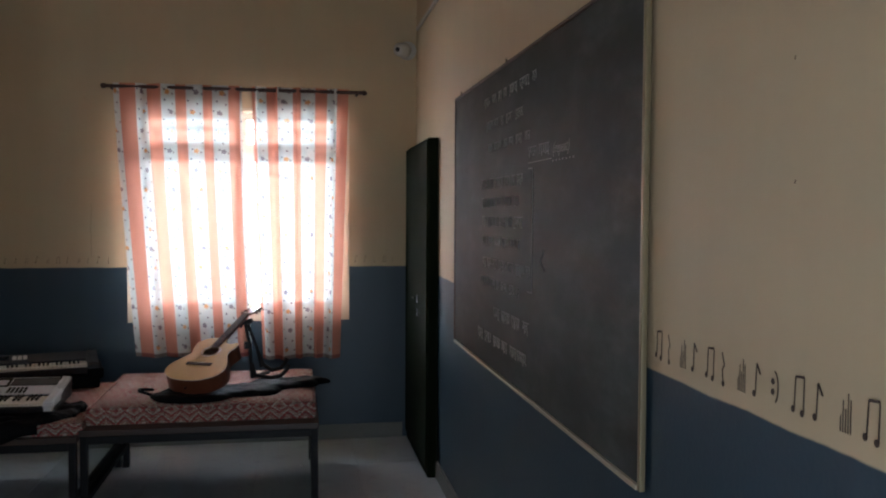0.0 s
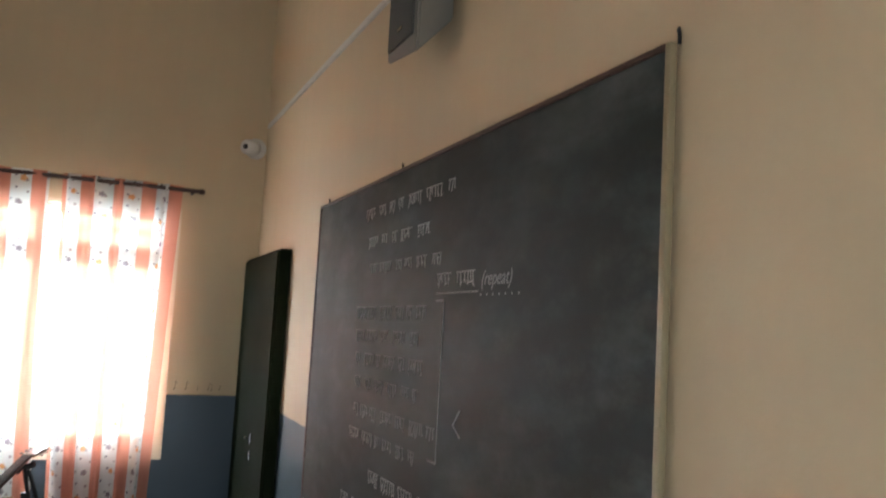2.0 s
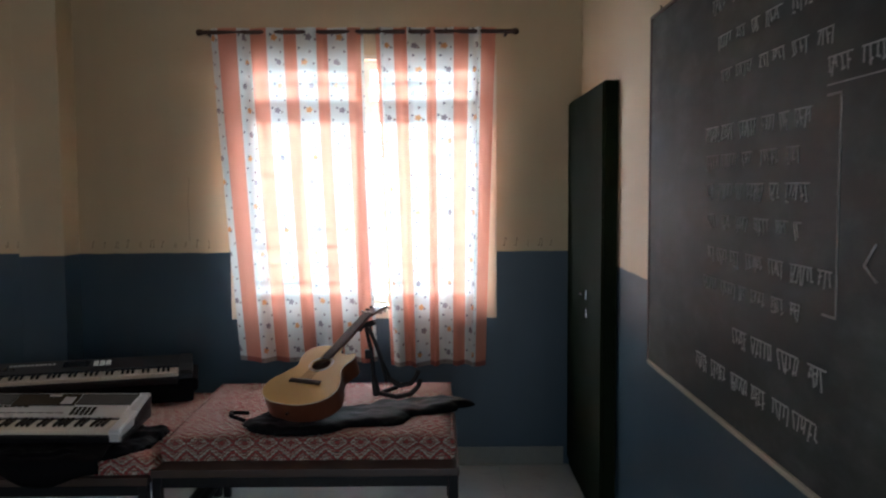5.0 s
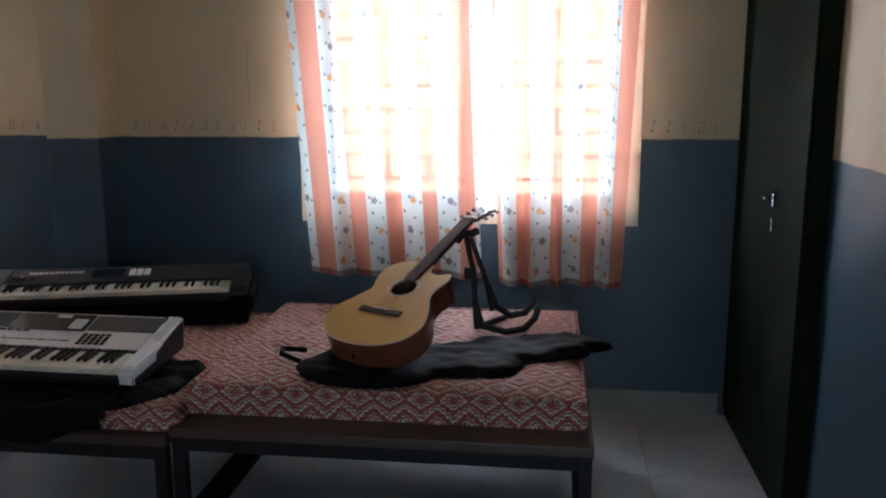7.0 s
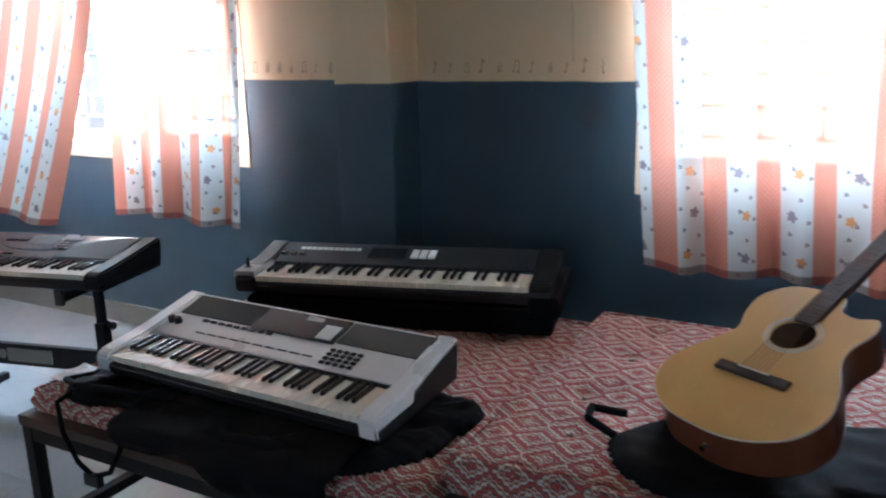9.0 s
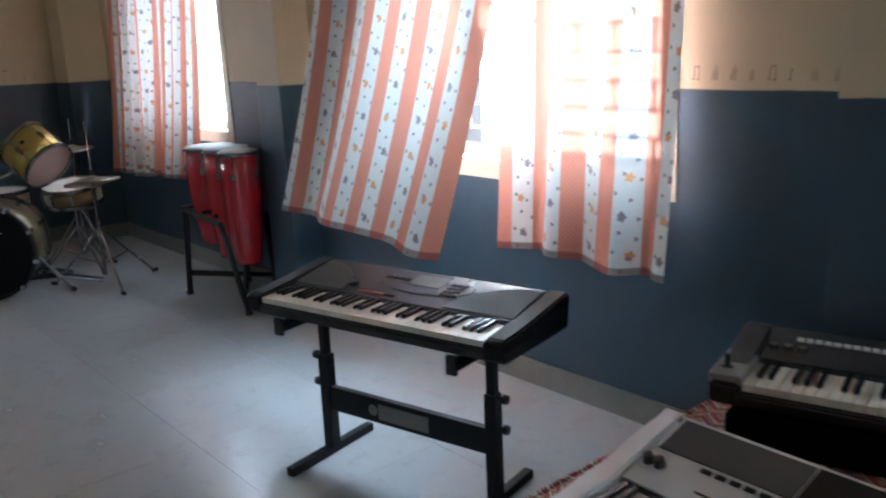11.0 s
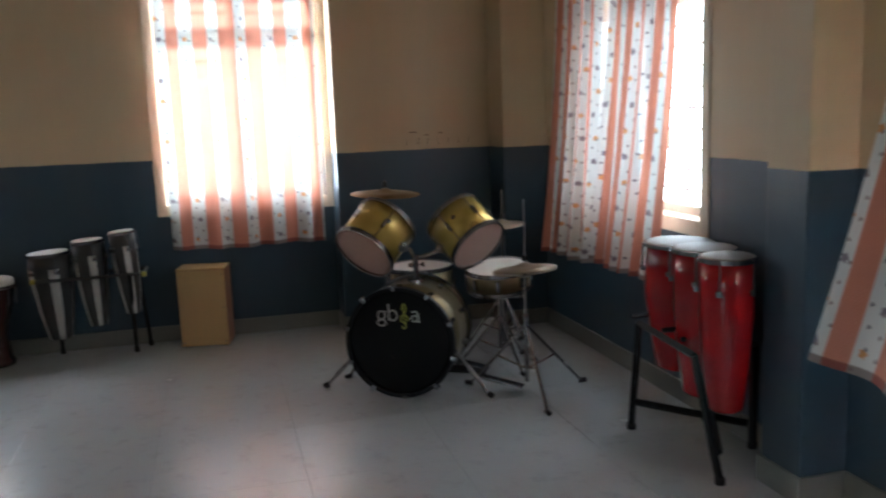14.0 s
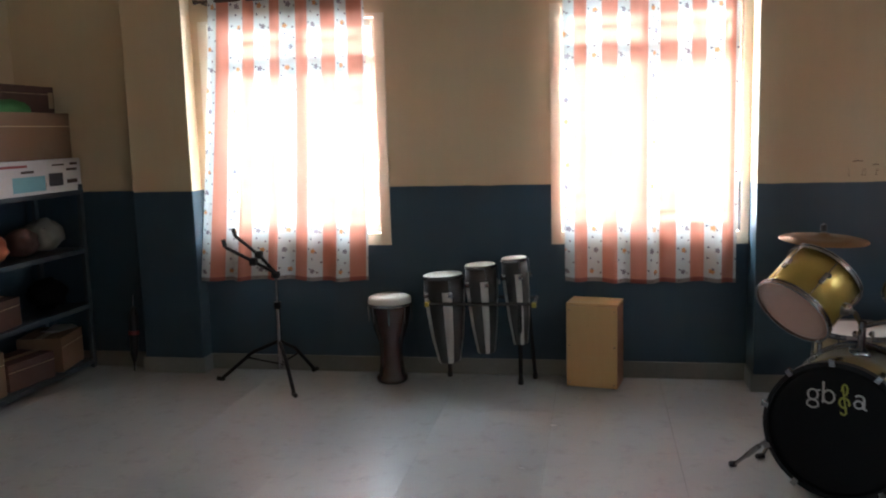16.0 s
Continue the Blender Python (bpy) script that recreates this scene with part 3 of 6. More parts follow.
def wall_speaker():
    ob = thing("wall_speaker", pose(E_X, 3.462, 2.37), "grey wedge-shaped wall loudspeaker above the board", "speaker")
    d, w = 0.135, 0.225
    bm = bmesh.new()
    a = [bm.verts.new(v) for v in ((-0.012, 0.045, 0.10), (-0.012, w, 0.10), (-0.012, w, 0.345), (-0.012, 0.045, 0.345))]
    b = [bm.verts.new(v) for v in ((-d, -0.01, -0.03), (-d, w + 0.02, 0.0), (-d, w + 0.02, 0.30), (-d, -0.01, 0.315))]
    bm.faces.new(a)
    bm.faces.new(b[::-1])
    for i in range(4):
        j = (i + 1) % 4
        bm.faces.new((a[j], a[i], b[i], b[j]))
    bmesh.ops.recalc_face_normals(bm, faces=bm.faces)
    bmesh.ops.bevel(bm, geom=list(bm.edges), offset=0.007, segments=2, affect="EDGES")
    part("cabinet", bm, M_GREYPL, ob)
    part("mesh_front", boxed(-d - 0.008, -d + 0.002, 0.022, w, 0.03, 0.275, 0.004), M_GRILLCLOTH, ob, "dark perforated front")
    part("badge", boxed(-d - 0.011, -d - 0.008, 0.10, 0.135, 0.065, 0.075, 0.001), M_CHROME, ob)
    part("bracket", boxed(-0.014, -0.001, 0.08, 0.18, 0.17, 0.33, 0.002), M_BLACKMETAL, ob)
    return ob


wall_speaker()
sw = thing("switch_plate", pose(E_X, 3.63, 2.80), "small white surface-mounted socket plate with trunking", "socket")
part("plate", boxed(-0.03, -0.001, -0.035, 0.045, -0.02, 0.06, 0.004), M_WHITEPL, sw)
part("socket_hole", boxed(-0.032, -0.030, -0.004, 0.014, 0.008, 0.034, 0.001), M_BLACK, sw)
part("cable_stub", tubed((-0.015, 0.01, -0.02), (-0.03, -0.03, -0.09), 0.004), M_BLACK, sw)
tr = thing("cable_trunking", pose(E_X, 0, 0), "thin white plastic cable trunking along the wall", "trunking", "cable trunking")
part("casing", boxed(-0.014, -0.001, 3.73, 6.37, 2.745, 2.770, 0.003), M_WHITEPL, tr)
tr = thing("cable_trunking", pose(E_X, 0, 0), "thin white plastic cable trunking above the board", "trunking", "cable trunking")
part("casing", boxed(-0.014, -0.001, S_Y + 0.02, 3.60, 2.745, 2.772, 0.003), M_WHITEPL, tr)
SC = Matrix.Diagonal((1.25, 1.25, 1.25, 1))
cv = thing("security_camera", pose(0.565, N_Y, 2.625), "small white dome security camera in the wall corner", "camera")
part("base", lathe([(0, 0), (0.045, 0), (0.05, 0.012), (0.046, 0.03), (0, 0.03)], 24, m=SC @ pose(0, -0.001, 0, 90, 0, 0)), M_WHITEPL, cv)
part("housing", lathe([(0, 0.11), (0.022, 0.108), (0.034, 0.095), (0.038, 0.06), (0.038, 0.03), (0, 0.028)], 24, m=SC @ pose(0.004, -0.015, 0, 96, 0, -38)), M_WHITEPL, cv, smooth=True)
part("lens", lathe([(0, 0.114), (0.011, 0.112), (0.015, 0.104), (0, 0.10)], 20, m=SC @ pose(0.004, -0.015, 0, 96, 0, -38)), M_BLACK, cv, "black glass lens")
nl = thing("wall_nail", pose(E_X, 6.08, 3.546), "small dark nail in the cream wall", "nail")
part("head", lathe([(0, 0.02), (0.008, 0.018), (0.008, 0.014), (0.003, 0.012), (0.003, 0), (0, 0)], 10, m=pose(0, 0, 0, 0, -90, 0)), M_BLACKMETAL, nl)


# ---- hand-drawn music notes above the dado ----
def note_shape(bm, kind, s):
    """One drawn sign in the local x-z plane, s metres tall."""
    r = 0.024 * s

    def bar(x0, z0, x1, z1, w=r):
        d = Vector((x1 - x0, 0, z1 - z0))
        ang = math.degrees(math.atan2(d.z, d.x))
        box(bm, 0, d.length, -0.0008, 0, -w, w, m=Matrix.Translation((x0, 0, z0)) @ pose(0, 0, 0, 0, -ang, 0))

    def head(x, z):
        bmesh.ops.create_circle(bm, cap_ends=True, segments=10, radius=0.1 * s, matrix=Matrix.Translation((x, -0.0008, z)) @ pose(0, 0, 0, 90, 0, 0))

    if kind == "pair":
        bar(0, 0.1 * s, 0.05 * s, s)
        bar(0.42 * s, 0.05 * s, 0.45 * s, s)
        bar(0.05 * s, s, 0.45 * s, s * 1.04, r * 1.5)
        head(-0.05 * s, 0.1 * s)
        head(0.37 * s, 0.05 * s)
    elif kind == "single":
        bar(0, 0.1 * s, 0.05 * s, s)
        bar(0.05 * s, s, 0.26 * s, 0.72 * s, r * 1.4)
        head(-0.06 * s, 0.1 * s)
    elif kind == "lines":
        for i, h in enumerate((0.4, 0.8, 0.6, 1.0, 0.85)):
            bar(i * 0.1 * s, 0, i * 0.1 * s, h * s, r * 0.55)
    elif kind == "rest":
        bar(0.08 * s, 0, 0.0, 0.45 * s)
        bar(0, 0.45 * s, 0.14 * s, 0.62 * s)
        bar(0.14 * s, 0.62 * s, -0.02 * s, s)
        head(0.08 * s, 0.02 * s)
    else:
        for i in range(7):
            a0, a1 = math.radians(-70 + i * 22), math.radians(-48 + i * 22)
            bar(0.2 * s * math.cos(a0), 0.5 * s + 0.45 * s * math.sin(a0), 0.2 * s * math.cos(a1), 0.5 * s + 0.45 * s * math.sin(a1), r)
        head(-0.06 * s, 0.35 * s)
        head(-0.06 * s, 0.65 * s)


def drawn_notes(m, signs, label, ink):
    ob = thing("wall_drawing", m, label, "drawing", "painted music notes")
    for x, kind, s in signs:
        bm = bmesh.new()
        note_shape(bm, kind, s)
        bmesh.ops.translate(bm, vec=(x, -0.002, 0), verts=bm.verts)
        part("music_sign", bm, ink, ob)
    return ob


kinds = ("pair", "rest", "lines", "single", "pair", "rest", "lines", "single", "clef", "pair", "single", "lines", "pair", "rest")
drawn_notes(pose(E_X, 2.47, 1.205, 0, 0, -90), [(0.008 + i * 0.060, k, 0.060) for i, k in enumerate(kinds)],
            "row of hand-drawn black music notes on the cream wall", M_INK)
rng = random.Random(8)
short = ("pair", "single", "rest", "single", "lines")
M_FAINT = plain("faded_brown_ink", (0.20, 0.13, 0.085), 0.8, vary=0.3)
for x0, x1, z in ((-2.01, -1.34, 1.20), (0.20, 0.50, 1.20), (-2.91, -2.33, 1.20), (-4.96, -4.31, 1.20)):
    drawn_notes(north(x0, z), [(x, rng.choice(short), rng.uniform(0.03, 0.05)) for x in np.arange(0.02, x1 - x0, 0.062)],
                "row of faded small music notes on the wall", M_FAINT)
drawn_notes(pose(PIER, 5.53, 1.207, 0, 0, 90), [(x, rng.choice(short), 0.035) for x in np.arange(0.05, 0.5, 0.07)],
            "row of faded small music notes on the wall", M_FAINT)


# ---- marks on the plaster ----
def crack(m, pts, width, label, ink, name="wall_crack", category="crack"):
    """A hairline mark in the local x-z plane, broken into short uneven strokes."""
    ob = thing(name, m, label, category)
    bm = bmesh.new()
    for (x0, z0), (x1, z1) in zip(pts, pts[1:]):
        d = math.hypot(x1 - x0, z1 - z0)
        ang = math.degrees(math.atan2(z1 - z0, x1 - x0))
        box(bm, 0, d, -0.0022, -0.0012, -width / 2, width / 2, m=Matrix.Translation((x0, 0, z0)) @ pose(0, 0, 0, 0, -ang, 0))
    part("stroke", bm, ink, ob)["kind"] = "stuff"
    return ob


rng = random.Random(21)
M_SCRATCH = plain("faint_plaster_crack", (0.34, 0.25, 0.16), 0.9, vary=0.2)
line = [(0.0, 0.0)]
for i in range(12):
    line.append((line[-1][0] + rng.uniform(-0.006, 0.006), line[-1][1] + rng.uniform(0.02, 0.04)))
crack(north(-1.468, 1.235), line, 0.002, "thin uneven crack in the cream plaster", M_SCRATCH)
for y, z in ((1.943, 1.78), (1.936, 1.578)):
    crack(pose(E_X, y, z, 0, 0, -90), [(0, 0), (0.003, 0.006)], 0.0025, "small dark chip in the cream wall paint", M_FAINT, "paint_chip", "chip")
crack(north(-1.25, 1.255), [(0, 0), (0.045, -0.001)], 0.005, "short red chalk dash on the cream wall", plain("red_chalk", (0.42, 0.06, 0.05), 0.9), "chalk_dash", "mark")
for y, z, w in ((5.79, 1.272, 0.035), (5.60, 1.282, 0.05), (5.70, 1.262, 0.03)):
    crack(pose(PIER, y, z, 0, 0, 90), [(0, 0), (w * 0.5, 0.004), (w, 0.001)], 0.006, "brown scuff in the cream wall paint", M_FAINT, "paint_scuff", "scuff")


# ---- tables, mattresses and keyboards ----
M_MATT = plain("matt_black_plastic", (0.008, 0.008, 0.009), 0.55, vary=0.3, spec=0.2)
# paler than the plastic itself: the panel's window reflection is put into the colour
M_SILVER = plain("silver_grey_plastic", (0.70, 0.72, 0.74), 0.28, 0.1, vary=0.06)
M_DKSILVER = plain("dark_silver_plastic", (0.11, 0.11, 0.125), 0.24, 0.4, vary=0.08)
M_WHITEKEY = plain("ivory_white_plastic", (0.72, 0.67, 0.55), 0.25, vary=0.02, bump=0.01)
M_BLACKKEY = plain("black_key_plastic", (0.012, 0.012, 0.013), 0.25, vary=0.2, bump=0.02)
M_SCREEN = plain("dark_glossy_panel", (0.02, 0.02, 0.023), 0.12, vary=0.1, bump=0.01)
M_LCD = plain("dull_display", (0.13, 0.14, 0.13), 0.2)
M_BAG = plain("black_nylon_bag", (0.004, 0.004, 0.005), 0.75, vary=0.4, grain=220, bump=0.3, spec=0.10)
M_FILM = plain("cloudy_plastic_film", (0.55, 0.56, 0.58), 0.25, vary=0.1)
M_REDPL = plain("dull_red_button", (0.28, 0.05, 0.05), 0.4)


def table(m, long, deep, top):
    ob = thing("table", m, "low table with a worn brown top and black steel legs", "table", "tables under the window")
    part("tabletop", boxed(0, long, 0, deep, top - 0.028, top, 0.004), M_TABLETOP, ob)
    r = 0.017
    for x in (r + 0.004, long - r - 0.004):
        for y in (r + 0.004, deep - r - 0.004):
            part("leg", boxed(x - r, x + r, y - r, y + r, 0, top - 0.029, 0.003), M_BLACKMETAL, ob)
    for y in (r + 0.004, deep - r - 0.004):
        part("apron_rail", boxed(2 * r + 0.005, long - 2 * r - 0.005, y - r + 0.002, y + r - 0.002, top - 0.068, top - 0.030, 0.003), M_BLACKMETAL, ob)
    for x in (r + 0.004, long - r - 0.004):
        part("side_rail", boxed(x - r + 0.002, x + r - 0.002, 2 * r + 0.005, deep - 2 * r - 0.005, 0.12, 0.15, 0.003), M_BLACKMETAL, ob)
    return ob


TOP_A, TOP_B = 0.478, 0.452
table(pose(-1.203, 4.94, 0), 1.14, 1.06, TOP_A)
table(pose(-2.355, 4.93, 0), 1.145, 1.08, TOP_B)


def mattress(m, long, deep, thick, seed, label):
    """Tufted cotton mattress: rounded edge, dimples and a piped rim."""
    ob = thing("mattress", m, label, "mattress", "mattresses on the tables")
    rng = random.Random(seed)
    nx, ny = 64, 60
    tufts = [(x + rng.uniform(-0.02, 0.02), y + rng.uniform(-0.02, 0.02)) for x in np.arange(0.16, long, 0.24) for y in np.arange(0.15, deep, 0.22)]

    def height(x, y):
        e = min(x, long - x, y, deep - y)
        h = thick * (0.80 + 0.20 * min(1, max(0, e) / 0.075) ** 0.5)
        for a, b in tufts:
            d2 = (x - a) ** 2 + (y - b) ** 2
            h -= 0.016 * math.exp(-d2 / 0.0012) + 0.005 * math.exp(-d2 / 0.008)
        return h + 0.011 * noise.noise((x * 4.5, y * 4.5, seed)) + 0.004 * noise.noise((x * 17, y * 17, seed + 2))

    verts, faces = [], []
    for j in range(ny + 1):
        for i in range(nx + 1):
            x, y = long * i / nx, deep * j / ny
            verts.append((x, y, height(x, y)))
    for j in range(ny):
        for i in range(nx):
            k = j * (nx + 1) + i
            faces.append((k, k + 1, k + nx + 2, k + nx + 1))
    rim = [i for i in range(nx + 1)] + [(j + 1) * (nx + 1) - 1 for j in range(1, ny + 1)]
    rim += [ny * (nx + 1) + i for i in range(nx - 1, -1, -1)] + [j * (nx + 1) for j in range(ny - 1, 0, -1)]
    n0 = len(verts)
    for k in rim:
        x, y, z = verts[k]
        ox = 0.012 * (1 if x > long - 1e-4 else -1 if x < 1e-4 else 0)
        oy = 0.012 * (1 if y > deep - 1e-4 else -1 if y < 1e-4 else 0)
        verts.append((x + ox, y + oy, z * 0.55))
        verts.append((x + ox * 0.3, y + oy * 0.3, 0.001))
    c = len(rim)
    for i in range(c):
        j = (i + 1) % c
        faces.append((rim[j], rim[i], n0 + 2 * i, n0 + 2 * j))
        faces.append((n0 + 2 * j, n0 + 2 * i, n0 + 2 * i + 1, n0 + 2 * j + 1))
    faces.append([n0 + 2 * i + 1 for i in range(c)])
    me = bpy.data.meshes.new("cover")
    me.from_pydata(verts, [], faces)
    for p in me.polygons:
        p.use_smooth = True
    me.materials.append(M_MATTRESS)
    cover = new("cover", me)
    cover.parent = ob
    pts = [(0, 0), (long, 0), (long, deep), (0, deep), (0, 0)]
    for a, b in zip(pts, pts[1:]):
        part("piping", tubed((*a, thick * 0.84), (*b, thick * 0.84), 0.006, n=8), M_MATTRESS, ob)
    for a, b in tufts:
        part("tuft", lathe([(0, 0.004), (0.008, 0.002), (0.011, -0.004), (0, -0.006)], 10, m=Matrix.Translation((a, b, height(a, b)))), M_INK, ob, "dark knotted tuft")
    return ob


mattress(pose(-1.185, 5.05, TOP_A), 1.10, 0.91, 0.10, 2, "zigzag-patterned red and white cotton mattress on a table")
mattress(pose(-2.325, 4.97, TOP_B), 1.125, 1.03, 0.066, 5, "zigzag-patterned red and white mattress half under keyboards")


def prism(profile, x0, x1, bevel=0.004):
    bm = bmesh.new()
    a = [bm.verts.new((x0, y, z)) for y, z in profile]
    b = [bm.verts.new((x1, y, z)) for y, z in profile]
    bm.faces.new(a)
    bm.faces.new(b[::-1])
    for i in range(len(a)):
        j = (i + 1) % len(a)
        bm.faces.new((a[j], a[i], b[i], b[j]))
    bmesh.ops.recalc_face_normals(bm, faces=bm.faces)
    if bevel:
        bmesh.ops.bevel(bm, geom=list(bm.edges), offset=bevel, segments=2, affect="EDGES")
    return bm


def key_mesh(name, bm, material):
    me = bpy.data.meshes.new(name)
    bm.to_mesh(me)
    bm.free()
    me.materials.append(material)
    return me


KEY = 0.0233
WHITE_MESH = key_mesh("white_key", boxed(0.0006, KEY - 0.0006, 0, 0.135, -0.018, 0, 0.0012, 1), M_WHITEKEY)
BLACK_MESH = key_mesh("black_key", prism([(0.045, 0), (0.135, 0), (0.135, 0.011), (0.052, 0.010), (0.047, 0.006)], -0.0055, 0.0055, 0.001), M_BLACKKEY)


def add_keys(parent, x0, y0, z0):
    """Five octaves and one key: 36 white and 25 black."""
    for i in range(36):
        k = new("white_key", WHITE_MESH)
        k.parent = parent
        k.matrix_basis = Matrix.Translation((x0 + i * KEY, y0, z0))
        if i < 35 and i % 7 in (0, 1, 3, 4, 5):
            b = new("black_key", BLACK_MESH)
            b.parent = parent
            b.matrix_basis = Matrix.Translation((x0 + (i + 1) * KEY, y0, z0))


def panel_frame(y0, z0, y1, z1):
    """Matrix of a sloping panel: local x along, y up the slope, z out of it."""
    ang = math.degrees(math.atan2(z1 - z0, y1 - y0))
    return Matrix.Translation((0, y0, z0)) @ pose(0, 0, 0, ang, 0, 0), math.hypot(y1 - y0, z1 - z0)


def on_panel(fr, x0, x1, y0, y1, h=0.003, bevel=0.001, lift=0.0):
    bm = boxed(x0, x1, y0, y1, lift - 0.002, lift + h, bevel)
    bmesh.ops.transform(bm, matrix=fr, verts=bm.verts)
    return bm


def keyboard(m, label, body, style, length=0.95, deep=0.355, high=0.105):
    ob = thing("keyboard", m, label, "keyboard", "electronic keyboards")
    h = length / 2
    kz = 0.058
    part("case", prism([(0, 0.004), (-0.004, 0.03), (0, 0.038), (0.142, 0.038), (0.146, 0.062), (deep - 0.01, high), (deep, high - 0.012), (deep - 0.015, 0.0), (0.02, 0.0)], -h, h),
         M_BLACK, ob)
    for s in (-1, 1):
        w = (length - 36 * KEY) / 2
        part("end_cheek", prism([(-0.006, 0.008), (-0.008, 0.052), (0.01, 0.066), (0.15, 0.078), (deep - 0.004, high + 0.006), (deep + 0.004, high - 0.012), (deep - 0.01, 0.004)],
                                *sorted((s * h, s * (h - w + 0.002))), 0.006), body if style != "dark" else M_MATT, ob)
    add_keys(ob, -18 * KEY, 0.002, kz)
    fr, span = panel_frame(0.147, 0.0625, deep - 0.012, high)
    inner = 18 * KEY - 0.002
    part("panel", on_panel(fr, -inner, inner, 0.002, span - 0.002, 0.004), body, ob)
    if style == "silver":
        part("speaker_grille", on_panel(fr, -inner + 0.01, -0.13, span * 0.50, span - 0.012, 0.003, lift=0.004), M_GRILLCLOTH, ob, "dark mesh speaker panel")
        part("speaker_grille", on_panel(fr, 0.17, inner + 0.015, span * 0.50, span - 0.012, 0.003, lift=0.004), M_GRILLCLOTH, ob, "dark mesh speaker panel")
        part("display", on_panel(fr, -0.125, 0.165, span * 0.46, span - 0.012, 0.004, lift=0.004), M_SCREEN, ob, "dark glossy display window")
        part("sticker", on_panel(fr, 0.02, 0.075, span * 0.82, span * 0.90, 0.001, 0, lift=0.0085), M_WHITEPL, ob, "small white sticker")
        part("film", on_panel(fr, 0.10, 0.15, span * 0.50, span * 0.78, 0.002, 0.0005, lift=0.009), M_FILM, ob, "crinkled plastic film")
        for i in range(4):
            for j in range(5):
                part("button", on_panel(fr, 0.175 + j * 0.022, 0.190 + j * 0.022, 0.018 + i * 0.017, 0.028 + i * 0.017, 0.004, lift=0.004), M_BLACKKEY, ob)
        for i in range(9):
            part("button", on_panel(fr, -0.30 + i * 0.030, -0.278 + i * 0.030, span * 0.40, span * 0.40 + 0.010, 0.004, lift=0.004), M_BLACKKEY, ob)
        for i in range(10):
            part("printed_row", on_panel(fr, -0.28 + i * 0.043, -0.245 + i * 0.043, span * 0.16, span * 0.16 + 0.006, 0.0006, 0, lift=0.004), M_DKSILVER, ob)
        for x in (-0.40, -0.375):
            part("knob", lathe([(0, 0.018), (0.010, 0.017), (0.012, 0.0), (0, 0)], 16, m=fr @ Matrix.Translation((x, span * 0.30, 0.004))), M_BLACK, ob)
    elif style == "dark":
        def oval(x0, x1, flip):
            bm = bmesh.new()
            n = 14
            a = [(x0 + (x1 - x0) * math.sin(math.pi / 2 * i / n), 0.012 + (span - 0.032) * math.cos(math.pi / 2 * i / n)) for i in range(n + 1)]
            pts = [(x0, 0.012)] + a
            if flip:
                pts = [(x0 + x1 - x, y) for x, y in pts][::-1]
            lo = [bm.verts.new((x, y, 0.003)) for x, y in pts]
            hi = [bm.verts.new((x, y, 0.0075)) for x, y in pts]
            bm.faces.new(hi)
            for i in range(len(lo)):
                j = (i + 1) % len(lo)
                bm.faces.new((lo[i], lo[j], hi[j], hi[i]))
            bmesh.ops.recalc_face_normals(bm, faces=bm.faces)
            bmesh.ops.transform(bm, matrix=fr, verts=bm.verts)
            return bm
        part("speaker_grille", oval(-inner, -inner + 0.20, False), M_GRILLCLOTH, ob, "dark rounded speaker mesh")
        part("speaker_grille", oval(inner - 0.24, inner, True), M_GRILLCLOTH, ob, "dark rounded speaker mesh")
        part("display", on_panel(fr, -0.02, 0.10, span * 0.52, span * 0.86, 0.003, lift=0.006), M_LCD, ob, "pale liquid crystal display")
        bm = moved(lathe([(0, 0.0035), (0.172, 0.003), (0.176, 0.0), (0, 0.0)], 40), fr @ Matrix.Translation((0.04, span * 0.60, 0.004)) @ Matrix.Diagonal((1.0, 0.36, 1, 1)))
        part("control_panel", bm, M_DKSILVER, ob, "dark oval control panel")
        for i in range(4):
            for j in range(3):
                part("button", on_panel(fr, 0.122 + j * 0.022, 0.138 + j * 0.022, span * 0.36 + i * 0.022, span * 0.36 + 0.012 + i * 0.022, 0.004, lift=0.006), M_BLACKKEY, ob)
        for i in range(4):
            part("button", on_panel(fr, -0.125 + i * 0.025, -0.108 + i * 0.025, span * 0.62, span * 0.70, 0.004, lift=0.006), M_BLACKKEY, ob)
        for i in range(7):
            part("button", on_panel(fr, -0.16 + i * 0.021, -0.143 + i * 0.021, span * 0.10, span * 0.15, 0.003, lift=0.004), M_REDPL if i < 5 else M_BLACKKEY, ob)
        part("knob", lathe([(0, 0.012), (0.014, 0.010), (0.016, 0), (0, 0)], 18, m=fr @ Matrix.Translation((-0.205, span * 0.28, 0.004))), M_BLACK, ob)
    else:
        part("bender_panel", boxed(-h - 0.004, -18 * KEY - 0.002, 0.0, 0.17, 0.050, 0.072, 0.004), M_GREYPL, ob, "grey pitch lever panel")
        part("bender_lever", lathe([(0, 0.03), (0.006, 0.028), (0.006, 0.0), (0.014, -0.002), (0, -0.002)], 14, m=Matrix.Translation((-h + 0.022, 0.05, 0.075))), M_BLACK, ob)
        for i in range(11):
            part("button", on_panel(fr, -0.36 + i * 0.019, -0.346 + i * 0.019, span * 0.62, span * 0.72, 0.004, lift=0.004), M_WHITEPL, ob)
        for i in range(3):
            part("slider", on_panel(fr, 0.02 + i * 0.028, 0.042 + i * 0.028, span * 0.35, span * 0.72, 0.006, lift=0.004), M_WHITEPL, ob, "white printed slider cap")
        part("display", on_panel(fr, -0.12, 0.0, span * 0.35, span * 0.80, 0.003, lift=0.004), M_SCREEN, ob)
        for i in range(3):
            part("knob", lathe([(0, 0.014), (0.009, 0.013), (0.011, 0), (0, 0)], 14, m=fr @ Matrix.Translation((-0.40 + i * 0.03, span * 0.36, 0.004))), M_CHROME, ob)
